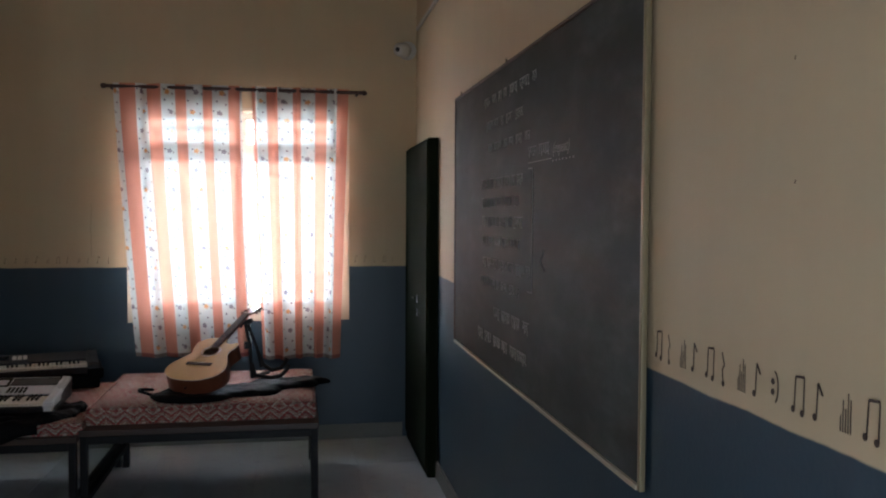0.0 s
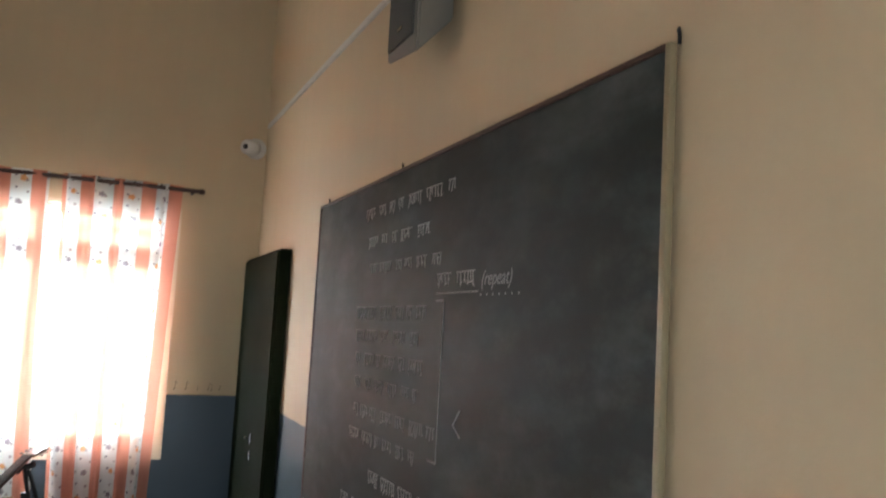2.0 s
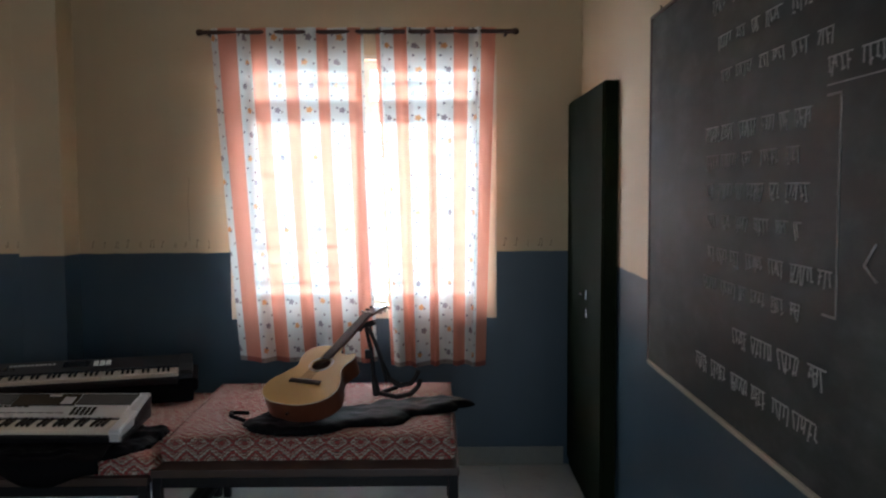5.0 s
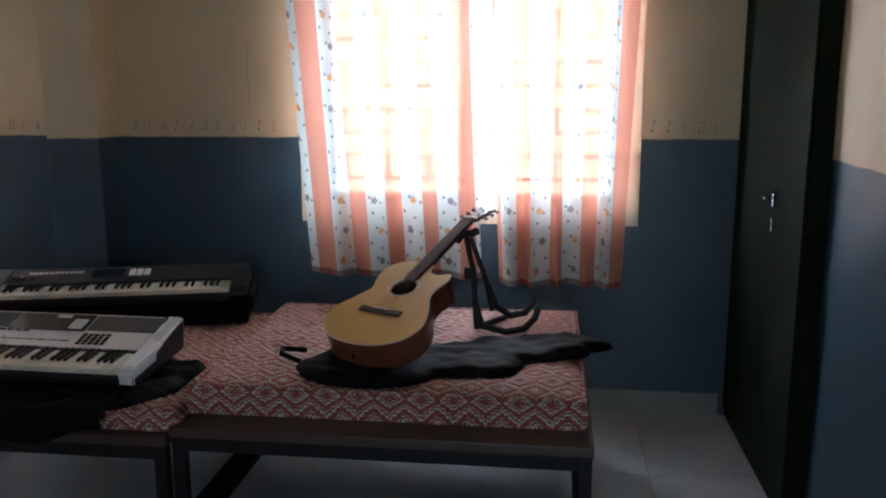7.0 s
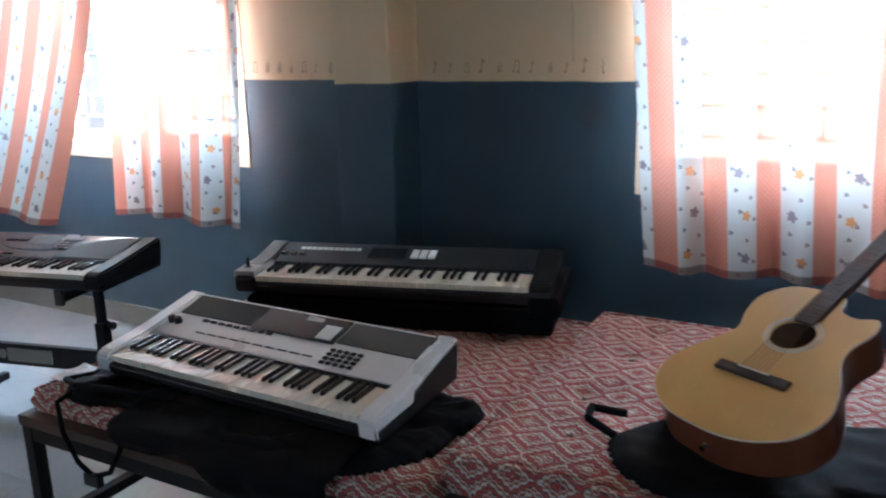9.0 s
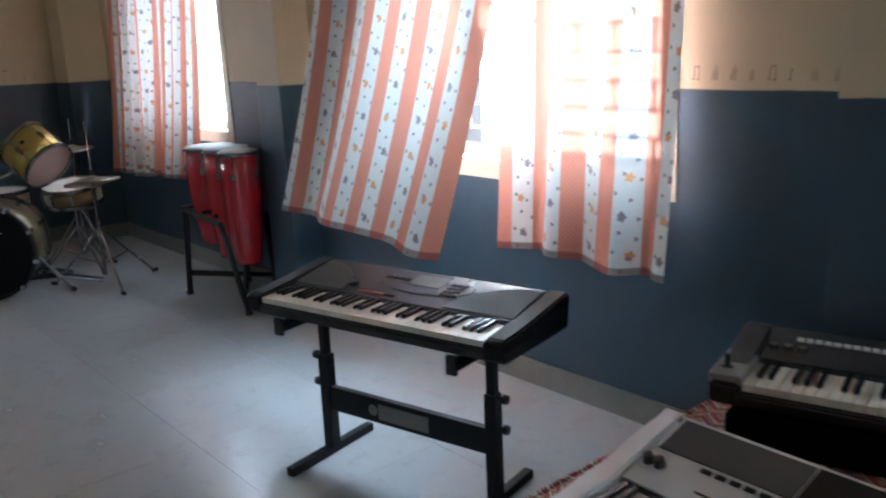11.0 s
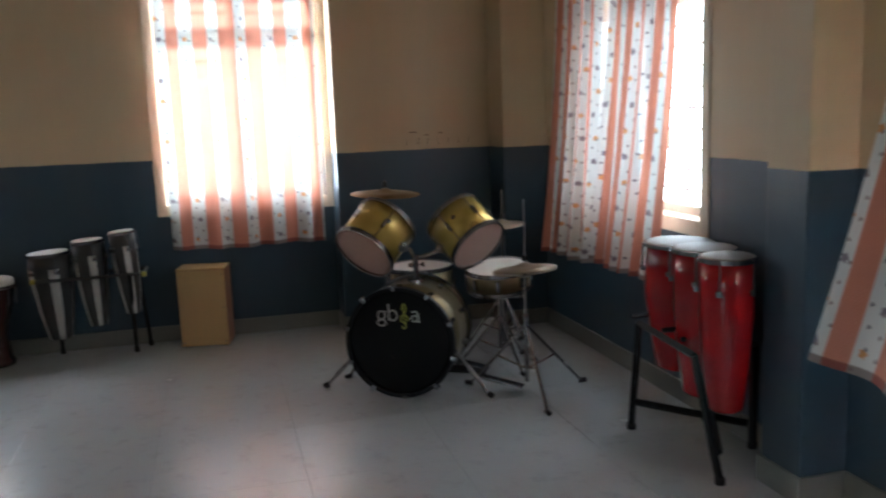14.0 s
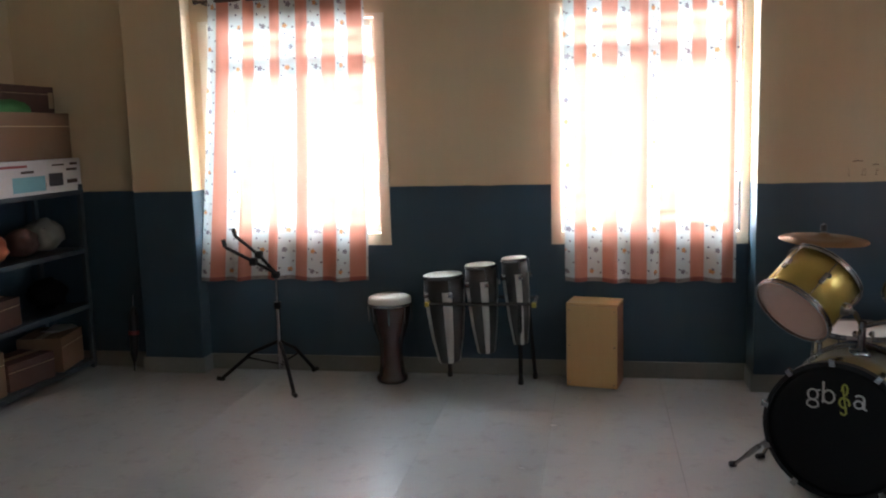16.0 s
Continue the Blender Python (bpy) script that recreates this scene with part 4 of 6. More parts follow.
    for x in (-h + 0.08, h - 0.08):
        for y in (0.05, deep - 0.05):
            part("foot", lathe([(0, -0.008), (0.012, -0.007), (0.013, 0.002), (0, 0.002)], 12, m=Matrix.Translation((x, y, 0))), M_RUBBER, ob)
    return ob


def soft_bag(m, outline, thick, label, seed, dents=7.0, strap=None):
    """A limp nylon bag lying flat: an uneven rounded pad over the outline ellipse list (x, y, rx, ry)."""
    ob = thing("gig_bag", m, label, "bag", "black instrument bags")
    x0 = min(x - rx for x, y, rx, ry in outline) - 0.02
    x1 = max(x + rx for x, y, rx, ry in outline) + 0.02
    y0 = min(y - ry for x, y, rx, ry in outline) - 0.02
    y1 = max(y + ry for x, y, rx, ry in outline) + 0.02
    nx, ny = 90, 60

    def h(x, y):
        f = 0.0
        for a, b, rx, ry in outline:
            d = ((x - a) / rx) ** 2 + ((y - b) / ry) ** 2
            f = max(f, 1 - d ** 1.5)
        if f <= 0:
            return None
        wr = 0.75 + 0.45 * noise.noise((x * dents, y * dents, seed)) + 0.2 * noise.noise((x * dents * 3, y * dents * 3, seed))
        return thick * min(1.0, f * 2.2) ** 0.6 * max(0.3, wr)

    grid, verts, faces = {}, [], []
    for j in range(ny + 1):
        for i in range(nx + 1):
            x, y = x0 + (x1 - x0) * i / nx, y0 + (y1 - y0) * j / ny
            v = h(x, y)
            if v is not None:
                grid[i, j] = len(verts)
                verts.append((x, y, v + 0.003))
                verts.append((x, y, 0.001))
    for j in range(ny):
        for i in range(nx):
            q = [grid.get(k) for k in ((i, j), (i + 1, j), (i + 1, j + 1), (i, j + 1))]
            if None not in q:
                faces.append(q)
                faces.append([k + 1 for k in q[::-1]])
    edges = collections_count(faces)
    for (a, b) in edges:
        if a % 2 == 0 and b % 2 == 0:
            faces.append((b, a, a + 1, b + 1))
    me = bpy.data.meshes.new("cover")
    me.from_pydata(verts, [], faces)
    for p in me.polygons:
        p.use_smooth = True
    me.materials.append(M_BAG)
    c = new("cover", me)
    c.parent = ob
    if strap:
        part("strap", bent(bmesh.new(), strap, 0.008, 10), M_BAG, ob, "black padded carrying strap")
    return ob


def collections_count(faces):
    """Directed edges that have no opposite: the open rim."""
    seen = set()
    for f in faces:
        for a, b in zip(f, list(f[1:]) + [f[0]]):
            seen.add((a, b))
    return [(a, b) for a, b in seen if (b, a) not in seen]


KB1 = pose(-1.763, 5.047, TOP_B + 0.096, 4, 0, -1.5)
keyboard(KB1, "silver electronic keyboard lying on a black bag", M_SILVER, "silver", 0.95, 0.36, 0.105).scale = (0.89, 0.92, 0.92)
kb_bag = soft_bag(pose(-1.775, 5.085, TOP_B + 0.060), [(0.0, 0.04, 0.48, 0.17), (0.36, 0.06, 0.17, 0.20), (0.10, -0.06, 0.34, 0.10), (0.46, 0.17, 0.09, 0.10), (-0.36, -0.03, 0.12, 0.11), (-0.22, 0.10, 0.24, 0.14)], 0.036,
                  "crumpled black nylon keyboard bag drooping over the table edge", 3.3, 15.0,
                  strap=[(-0.44, -0.01, 0.02), (-0.46, -0.09, 0.03), (-0.38, -0.125, 0.045), (-0.24, -0.11, 0.05), (-0.12, -0.06, 0.035)])


def droop(parent, x0, x1, y_in, y_edge, top, low, seed):
    """Limp cloth that runs forward to an edge and hangs over it with an uneven hem."""
    nx, nv = 44, 14
    verts, faces = [], []
    for j in range(nv + 1):
        t = j / nv
        for i in range(nx + 1):
            s_ = i / nx
            x = x0 + (x1 - x0) * s_ + 0.01 * noise.noise((s_ * 9, t * 4, seed))
            wob = noise.noise((s_ * 7, t * 2.5, seed + 3))
            hem = low * (0.45 + 0.75 * (0.5 + 0.5 * math.sin(9.0 * s_ + seed)) * math.sin(math.pi * min(1, max(0, s_))) ** 0.4)
            if t < 0.45:
                k = t / 0.45
                y, z = y_in + (y_edge - y_in) * k, top * (1 - 0.6 * k) + 0.014 * wob
            else:
                k = (t - 0.45) / 0.55
                y, z = y_edge - 0.012 * math.sin(math.pi * k) + 0.010 * wob - 0.004, top * 0.4 - hem * k + 0.008 * wob
            verts.append((x, y, z))
    for j in range(nv):
        for i in range(nx):
            k = j * (nx + 1) + i
            faces.append((k, k + 1, k + nx + 2, k + nx + 1))
    me = bpy.data.meshes.new("flap")
    me.from_pydata(verts, [], faces)
    bm = bmesh.new()
    bm.from_mesh(me)
    bmesh.ops.solidify(bm, geom=list(bm.faces), thickness=0.006)
    bm.to_mesh(me)
    bm.free()
    for p in me.polygons:
        p.use_smooth = True
    me.materials.append(M_BAG)
    ob = new("flap", me)
    ob.parent = parent
    ob["label"] = "limp black flap hanging over the edge"
    return ob


droop(kb_bag, -0.20, 0.40, -0.02, -0.172, 0.035, 0.085, 2.0)
part("strap", bent(bmesh.new(), [(-0.41, -0.10, 0.022), (-0.40, -0.165, 0.012), (-0.385, -0.172, -0.06), (-0.34, -0.175, -0.125), (-0.29, -0.176, -0.150), (-0.23, -0.175, -0.125), (-0.19, -0.172, -0.06), (-0.18, -0.160, 0.012)], 0.006, 8), M_BAG, kb_bag, "thin black strap hanging in a loop")
part("buckle", boxed(-0.315, -0.265, -0.186, -0.168, -0.172, -0.142, 0.004), M_BLACK, kb_bag, "black plastic buckle")
fl = thing("plastic_wrapper", pose(-2.27, 5.06, TOP_B + 0.062), "small clear crumpled plastic wrapper by a keyboard", "wrapper")
bm = bmesh.new()
bmesh.ops.create_grid(bm, x_segments=8, y_segments=8, size=0.05)
for v in bm.verts:
    v.co.z = 0.012 + 0.012 * noise.noise((v.co.x * 30, v.co.y * 30, 1.0))
bmesh.ops.solidify(bm, geom=list(bm.faces), thickness=0.002)
part("film", bm, M_FILM, fl)

KB2 = pose(-1.758, 5.715, TOP_B + 0.146, 0, 0, 15.5)
keyboard(KB2, "black electronic keyboard resting on a black case", M_BLACK, "black", 0.97, 0.30, 0.095).scale = (0.98, 0.95, 0.94)
kc = thing("keyboard_case", pose(-1.768, 5.71, TOP_B + 0.064, 0, 0, 15.5), "padded black case lying under a keyboard", "case")
part("shell", boxed(-0.43, 0.49, -0.01, 0.33, 0, 0.075, 0.018, 3), M_BAG, kc)
part("flap", boxed(0.42, 0.51, -0.015, 0.335, 0.05, 0.11, 0.02, 3), M_BAG, kc, "folded black flap")

KB3 = pose(-3.263, 5.445, 0.530, 0, 0, 13.4)
keyboard(KB3, "dark silver electronic keyboard on a black folding stand", M_DKSILVER, "dark", 0.97, 0.36, 0.10)


def keyboard_stand(m):
    """Two T-feet, telescoping posts with knobs, arms and a flat beam."""
    ob = thing("keyboard_stand", m, "black steel keyboard stand with a flat beam", "stand")
    for x in (-0.33, 0.33):
        part("post", boxed(x - 0.019, x + 0.019, 0.155, 0.195, 0.02, 0.34, 0.003), M_BLACKMETAL, ob)
        part("inner_post", boxed(x - 0.013, x + 0.013, 0.161, 0.189, 0.34, 0.470, 0.002), M_BLACKMETAL, ob)
        part("foot_bar", boxed(x - 0.015, x + 0.015, -0.03, 0.37, 0.0, 0.028, 0.004), M_BLACKMETAL, ob)
        part("arm", boxed(x - 0.016, x + 0.016, -0.01, 0.35, 0.470, 0.4965, 0.004), M_BLACKMETAL, ob)
        part("arm_stop", boxed(x - 0.016, x + 0.016, -0.025, -0.011, 0.46, 0.512, 0.004), M_RUBBER, ob)
        for z in (0.24, 0.33):
            s = -1 if x < 0 else 1
            part("knob", lathe([(0, 0.034), (0.013, 0.033), (0.015, 0.02), (0.006, 0.018), (0.006, 0), (0, 0)], 14,
                               m=Matrix.Translation((x + s * 0.018, 0.175, z)) @ pose(0, 0, 0, 0, 90 * s, 0)), M_BLACK, ob, "black clamping knob")
    beam = part("beam", boxed(-0.31, 0.31, 0.163, 0.187, 0.155, 0.235, 0.003), M_BLACKMETAL, ob)
    part("plate", boxed(-0.10, 0.10, 0.159, 0.163, 0.17, 0.22, 0.001), M_GREYPL, beam, "grey maker's plate")
    part("emblem", lathe([(0, 0.003), (0.018, 0.002), (0.018, 0), (0, 0)], 20, m=Matrix.Translation((-0.125, 0.163, 0.195)) @ pose(0, 0, 0, 90, 0, 0)), M_GREYPL, beam)
    return ob


keyboard_stand(pose(-3.263, 5.445, 0, 0, 0, 13.4) @ Matrix.Diagonal((1, 1, 1.0495, 1)))


# ---- guitar, its stand and its bag ----
M_SPRUCE = wood("pale_spruce_lacquer", (0.64, 0.40, 0.14), (0.53, 0.31, 0.09), (14.0, 1.0, 14.0), 0.3, 0.5)
M_MAHOG = wood("red_brown_mahogany_lacquer", (0.20, 0.065, 0.03), (0.11, 0.03, 0.015), (1.0, 14.0, 1.0), 0.3, 0.5)
M_ROSEWD = wood("dark_rosewood", (0.075, 0.05, 0.04), (0.04, 0.026, 0.02), (14.0, 1.0, 1.0), 0.45)
M_IVORY = plain("ivory_trim", (0.60, 0.55, 0.44), 0.4)


def smooth_loop(pts, steps=7):
    out = []
    n = len(pts)
    for i in range(n):
        p0, p1, p2, p3 = (Vector(pts[(i + k - 1) % n]) for k in range(4))
        for s in range(steps):
            t = s / steps
            out.append(0.5 * ((2 * p1) + (p2 - p0) * t + (2 * p0 - 5 * p1 + 4 * p2 - p3) * t * t + (3 * p1 - p0 - 3 * p2 + p3) * t ** 3))
    return out


def guitar(m):
    ob = thing("acoustic_guitar", m, "pale-topped cutaway acoustic guitar leaning on a black stand", "guitar")
    pts = [(0, 0.0), (0.09, 0.012), (0.165, 0.06), (0.193, 0.135), (0.170, 0.215), (0.132, 0.285), (0.126, 0.335), (0.142, 0.395), (0.128, 0.437),
           (0.085, 0.425), (0.046, 0.437), (0.030, 0.480), (-0.02, 0.488), (-0.095, 0.478), (-0.142, 0.425), (-0.140, 0.36), (-0.122, 0.30),
           (-0.150, 0.24), (-0.190, 0.16), (-0.180, 0.08), (-0.11, 0.018)]
    loop = smooth_loop([(x, y, 0) for x, y in pts])
    depth = 0.098

    def plate(z0, z1, hole, grow):
        bm = bmesh.new()
        c = Vector((0, 0.24, 0))
        vs = [bm.verts.new((c.x + (p.x - c.x) * grow, c.y + (p.y - c.y) * grow, z0)) for p in loop]
        es = [bm.edges.new((a, b)) for a, b in zip(vs, vs[1:] + vs[:1])]
        if hole:
            hs = [bm.verts.new((0.047 * math.cos(a), 0.325 + 0.047 * math.sin(a), z0)) for a in np.linspace(0, 2 * math.pi, 36, endpoint=False)]
            es += [bm.edges.new((a, b)) for a, b in zip(hs, hs[1:] + hs[:1])]
        bmesh.ops.triangle_fill(bm, edges=es, use_beauty=True)
        r = bmesh.ops.extrude_face_region(bm, geom=list(bm.faces))
        bmesh.ops.translate(bm, vec=(0, 0, z1 - z0), verts=[v for v in r["geom"] if isinstance(v, bmesh.types.BMVert)])
        bmesh.ops.recalc_face_normals(bm, faces=bm.faces)
        return bm

    part("top_plate", plate(-0.004, 0.0, True, 1.0), M_SPRUCE, ob, "pale lacquered spruce top")
    part("back_plate", plate(-depth, -depth + 0.004, False, 0.998), M_MAHOG, ob)
    bm = bmesh.new()
    rings = [[bm.verts.new((p.x * 0.997, 0.24 + (p.y - 0.24) * 0.997, z)) for p in loop] for z in (-0.004, -depth + 0.004)]
    n = len(loop)
    for i in range(n):
        j = (i + 1) % n
        bm.faces.new((rings[0][i], rings[0][j], rings[1][j], rings[1][i]))
    part("side", bm, M_MAHOG, ob, "red-brown mahogany side", smooth=True)
    bm = bent(bmesh.new(), [tuple(Vector((p.x, p.y, -0.003))) for p in loop] + [tuple(Vector((loop[0].x, loop[0].y, -0.003)))], 0.0025, 6)
    part("binding", bm, M_IVORY, ob)
    bm = bmesh.new()
    for r in (0.053, 0.060):
        lathe([(r - 0.002, 0.0), (r - 0.002, 0.0012), (r + 0.002, 0.0012), (r + 0.002, 0.0)], 40, bm, Matrix.Translation((0, 0.325, 0)))
    part("rosette", bm, M_IVORY, ob, "pale ring round the sound hole")
    part("bridge", prism([(0.160, 0), (0.163, 0.008), (0.187, 0.008), (0.192, 0)], -0.085, 0.085, 0.002), M_ROSEWD, ob, "dark wooden bridge")
    part("saddle", boxed(-0.038, 0.038, 0.181, 0.184, 0.008, 0.012, 0.001), M_IVORY, ob)
    # neck with fretboard
    bm = bmesh.new()
    ring = []
    for y, w, z in ((0.385, 0.029, 0), (0.45, 0.028, 0), (0.81, 0.0225, 0)):
        ring.append([bm.verts.new((w * x, y, zz)) for x, zz in ((-1, 0.001), (1, 0.001), (0.85, -0.014), (0, -0.021), (-0.85, -0.014))])
    for a, b in zip(ring, ring[1:]):
        for i in range(5):
            j = (i + 1) % 5
            bm.faces.new((a[i], a[j], b[j], b[i]))
    bm.faces.new(ring[0])
    bm.faces.new(ring[-1][::-1])
    bmesh.ops.recalc_face_normals(bm, faces=bm.faces)
    neck = part("neck", bm, M_MAHOG, ob, smooth=False)
    part("fretboard", prism([(0.365, 0.001), (0.365, 0.007), (0.815, 0.007), (0.815, 0.001)], -0.0245, 0.0245, 0.001), M_ROSEWD, neck, "dark fretboard")
    for i in range(1, 20):
        y = 0.81 - 0.635 * (1 - 2 ** (-i / 12))
        if y > 0.37:
            part("fret", boxed(-0.0242, 0.0242, y - 0.0012, y + 0.0012, 0.007, 0.0085, 0), M_CHROME, neck)
    part("nut", boxed(-0.0225, 0.0225, 0.811, 0.816, 0.006, 0.012, 0.001), M_IVORY, neck)
    bm = prism([(0.0, -0.002), (0.0, -0.017), (0.165, -0.017), (0.165, -0.002)], -0.034, 0.034, 0.004)
    bmesh.ops.transform(bm, matrix=Matrix.Translation((0, 0.812, 0.004)) @ pose(0, 0, 0, -13, 0, 0), verts=bm.verts)
    head = part("headstock", bm, M_MAHOG, ob)
    for s in (-1, 1):
        for i in range(3):
            bm = bmesh.new()
            tube(bm, (s * 0.034, 0.04 + i * 0.045, -0.010), (s * 0.052, 0.04 + i * 0.045, -0.010), 0.003, n=8)
            bmesh.ops.create_uvsphere(bm, u_segments=10, v_segments=6, radius=0.010, matrix=Matrix.Translation((s * 0.058, 0.04 + i * 0.045, -0.010)) @ Matrix.Diagonal((0.6, 1, 0.7, 1)))
            tube(bm, (s * 0.020, 0.04 + i * 0.045, -0.003), (s * 0.020, 0.04 + i * 0.045, 0.012), 0.004, n=8)
            bmesh.ops.transform(bm, matrix=Matrix.Translation((0, 0.812, 0.004)) @ pose(0, 0, 0, -13, 0, 0), verts=bm.verts)
            part("tuning_peg", bm, M_CHROME, head, "chrome tuning peg")
    for i in range(6):
        x = (i - 2.5)
        part("string", tubed((x * 0.0105, 0.182, 0.012), (x * 0.0068, 0.813, 0.011), 0.0007, n=5), M_CHROME, ob)
    part("strap_button", lathe([(0, 0.014), (0.007, 0.013), (0.004, 0.006), (0.006, 0), (0, 0)], 12, m=Matrix.Translation((0, 0.0, -0.05)) @ pose(0, 0, 0, 90, 0, 0)), M_CHROME, ob)
    return ob


GT = pose(-0.737, 5.135, 0.676, 22.5, 0, -25.5)
g = guitar(GT)
g.scale = (0.86, 0.86, 0.86)
soft_bag(pose(-0.57, 5.22, TOP_A + 0.094), [(-0.13, -0.03, 0.22, 0.15), (0.10, 0.05, 0.22, 0.13), (0.20, 0.15, 0.24, 0.105), (0.30, 0.20, 0.22, 0.085), (0.43, 0.27, 0.16, 0.062)], 0.040,
         "black guitar bag lying flat on the mattress under a guitar", 7.1, 6.0,
         strap=[(-0.34, -0.02, 0.02), (-0.40, 0.0, 0.035), (-0.41, 0.05, 0.035), (-0.34, 0.06, 0.03)])


def guitar_stand():
    z = TOP_A + 0.098
    ob = thing("guitar_stand", pose(-0.395, 5.655, z), "black foam-padded guitar stand standing on the mattress", "stand")
    part("post", bent(bmesh.new(), [(-0.07, 0.015, 0.315), (-0.045, 0.01, 0.20), (-0.03, -0.02, 0.012)], 0.0095), M_BLACKMETAL, ob)
    part("post", bent(bmesh.new(), [(-0.055, 0.025, 0.31), (-0.005, 0.03, 0.17), (0.02, 0.02, 0.06)], 0.009), M_BLACKMETAL, ob)
    part("collar", boxed(-0.075, -0.045, 0.0, 0.03, 0.17, 0.21, 0.005), M_BLACKMETAL, ob)
    part("neck_yoke", bent(bmesh.new(), [(-0.10, 0.0, 0.30), (-0.085, 0.015, 0.322), (-0.05, 0.02, 0.325), (-0.03, 0.015, 0.335)], 0.013), M_RUBBER, ob, "black rubber neck rest")
    part("arm", bent(bmesh.new(), [(-0.03, -0.03, 0.09), (-0.01, -0.06, 0.03), (0.07, -0.07, 0.014), (0.13, -0.04, 0.018), (0.165, 0.0, 0.045), (0.175, 0.01, 0.075)], 0.011), M_RUBBER, ob, "bent foam-covered arm")
    part("arm", bent(bmesh.new(), [(0.0, 0.03, 0.15), (0.03, 0.05, 0.07), (0.08, 0.055, 0.035), (0.13, 0.06, 0.045), (0.155, 0.075, 0.075), (0.165, 0.08, 0.10)], 0.011), M_RUBBER, ob, "bent foam-covered arm")
    part("rear_foot", bent(bmesh.new(), [(-0.03, -0.02, 0.012), (0.02, 0.06, 0.012), (0.06, 0.12, 0.012)], 0.011), M_BLACKMETAL, ob)
    return ob


guitar_stand()


# ---- drums ----
M_GOLD = plain("gold_drum_wrap", (0.52, 0.37, 0.09), 0.30, 0.55, vary=0.10, grain=300, bump=0.06)
# same gold wrap, its colour darkened for the drums that get less light
M_GOLDSHADE = plain("shaded_gold_drum_wrap", (0.27, 0.21, 0.11), 0.32, 0.5, vary=0.12, grain=300, bump=0.06)
M_PEACH = plain("peach_film_drum_head", (0.50, 0.31, 0.25), 0.35, vary=0.10, bump=0.02)
M_SKIN = plain("worn_white_drum_skin", (0.62, 0.59, 0.53), 0.6, vary=0.10, grain=30)
# red congas: a greyer tone than the other skins
M_GREYSKIN = plain("grey_drum_skin", (0.27, 0.25, 0.23), 0.6, vary=0.2, grain=30)
M_BLACKHEAD = plain("black_drum_head", (0.005, 0.005, 0.006), 0.55, vary=0.3, bump=0.02, spec=0.2)
# crash cymbal: the shade it stands in is put into its colour
M_BRASS = plain("shaded_bronze_cymbal", (0.20, 0.115, 0.05), 0.45, 0.8, vary=0.15, grain=90)
M_CYMBAL = plain("grey_brass_cymbal", (0.42, 0.36, 0.28), 0.35, 0.8, vary=0.12, grain=90)
M_REDLAC = plain("glossy_red_lacquer", (0.36, 0.008, 0.012), 0.2, vary=0.12, bump=0.01, coat=0.6)
M_LOGOW = plain("white_print", (0.55, 0.55, 0.53), 0.5)
M_LOGOG = plain("yellow_green_print", (0.36, 0.38, 0.06), 0.5)
M_GREYSTAVE = plain("grey_conga_shell", (0.05, 0.048, 0.045), 0.4, 0.2)
M_WHITESTAVE = plain("white_conga_stave", (0.74, 0.72, 0.68), 0.4)
M_DJEMBE = wood("dark_red_brown_lacquered_wood", (0.065, 0.022, 0.018), (0.028, 0.010, 0.010), (1.0, 1.0, 1.0), 0.25, 0.4)
M_CAJON = wood("honey_plywood", (0.60, 0.39, 0.17), (0.48, 0.30, 0.12), (10.0, 10.0, 0.7), 0.4)
M_CAJONTOP = wood("reddish_plywood", (0.32, 0.13, 0.06), (0.22, 0.085, 0.04), (1.0, 8.0, 8.0), 0.45)
M_YELLOW = plain("yellow_tape", (0.45, 0.38, 0.06), 0.6)


def axis_pose(at, axis, roll=0.0):
    q = Vector(axis).normalized().to_track_quat("Z", "Y").to_matrix().to_4x4()
    return Matrix.Translation(at) @ q @ pose(0, 0, 0, 0, 0, roll)


def drum_shell(parent, m, r, d, shell, low, high, lugs, name="tom", label=""):
    """A drum along local z from 0 to d: shell with hoops, heads, lugs and rods as sub-parts."""
    s = part(name, lathe([(r, 0.012), (r, d - 0.012), (r - 0.006, d - 0.012), (r - 0.006, 0.012)], 48, m=m, close=True), shell, parent, label, smooth=False)
    for p in s.data.polygons:
        p.use_smooth = True
    for z, zz in ((0.0, 0.024), (d - 0.024, d)):
        part("hoop", lathe([(r + 0.003, z), (r + 0.012, z), (r + 0.012, z + 0.004), (r + 0.007, z + 0.006), (r + 0.007, zz - 0.006), (r + 0.012, zz - 0.004), (r + 0.012, zz), (r + 0.003, zz)], 48, m=m, close=True),
             M_CHROME, s, "chrome hoop")
    part("lower_head", lathe([(0, 0.005), (r * 0.9, 0.006), (r + 0.004, 0.012), (r + 0.004, 0.016), (0, 0.010)], 48, m=m), low, s)
    part("upper_head", lathe([(0, d - 0.005), (r * 0.9, d - 0.006), (r + 0.004, d - 0.012), (r + 0.004, d - 0.016), (0, d - 0.010)], 48, m=m), high, s)
    for i in range(lugs):
        a = 360.0 * i / lugs + 20
        lm = m @ pose(0, 0, 0, 0, 0, a)
        bm = boxed(r - 0.001, r + 0.016, -0.010, 0.010, d * 0.5 - 0.028, d * 0.5 + 0.028, 0.005)
        tube(bm, (r + 0.009, 0, 0.004), (r + 0.009, 0, d - 0.004), 0.0028, n=6)
        part("lug", moved(bm, lm), M_CHROME, s)
    return s


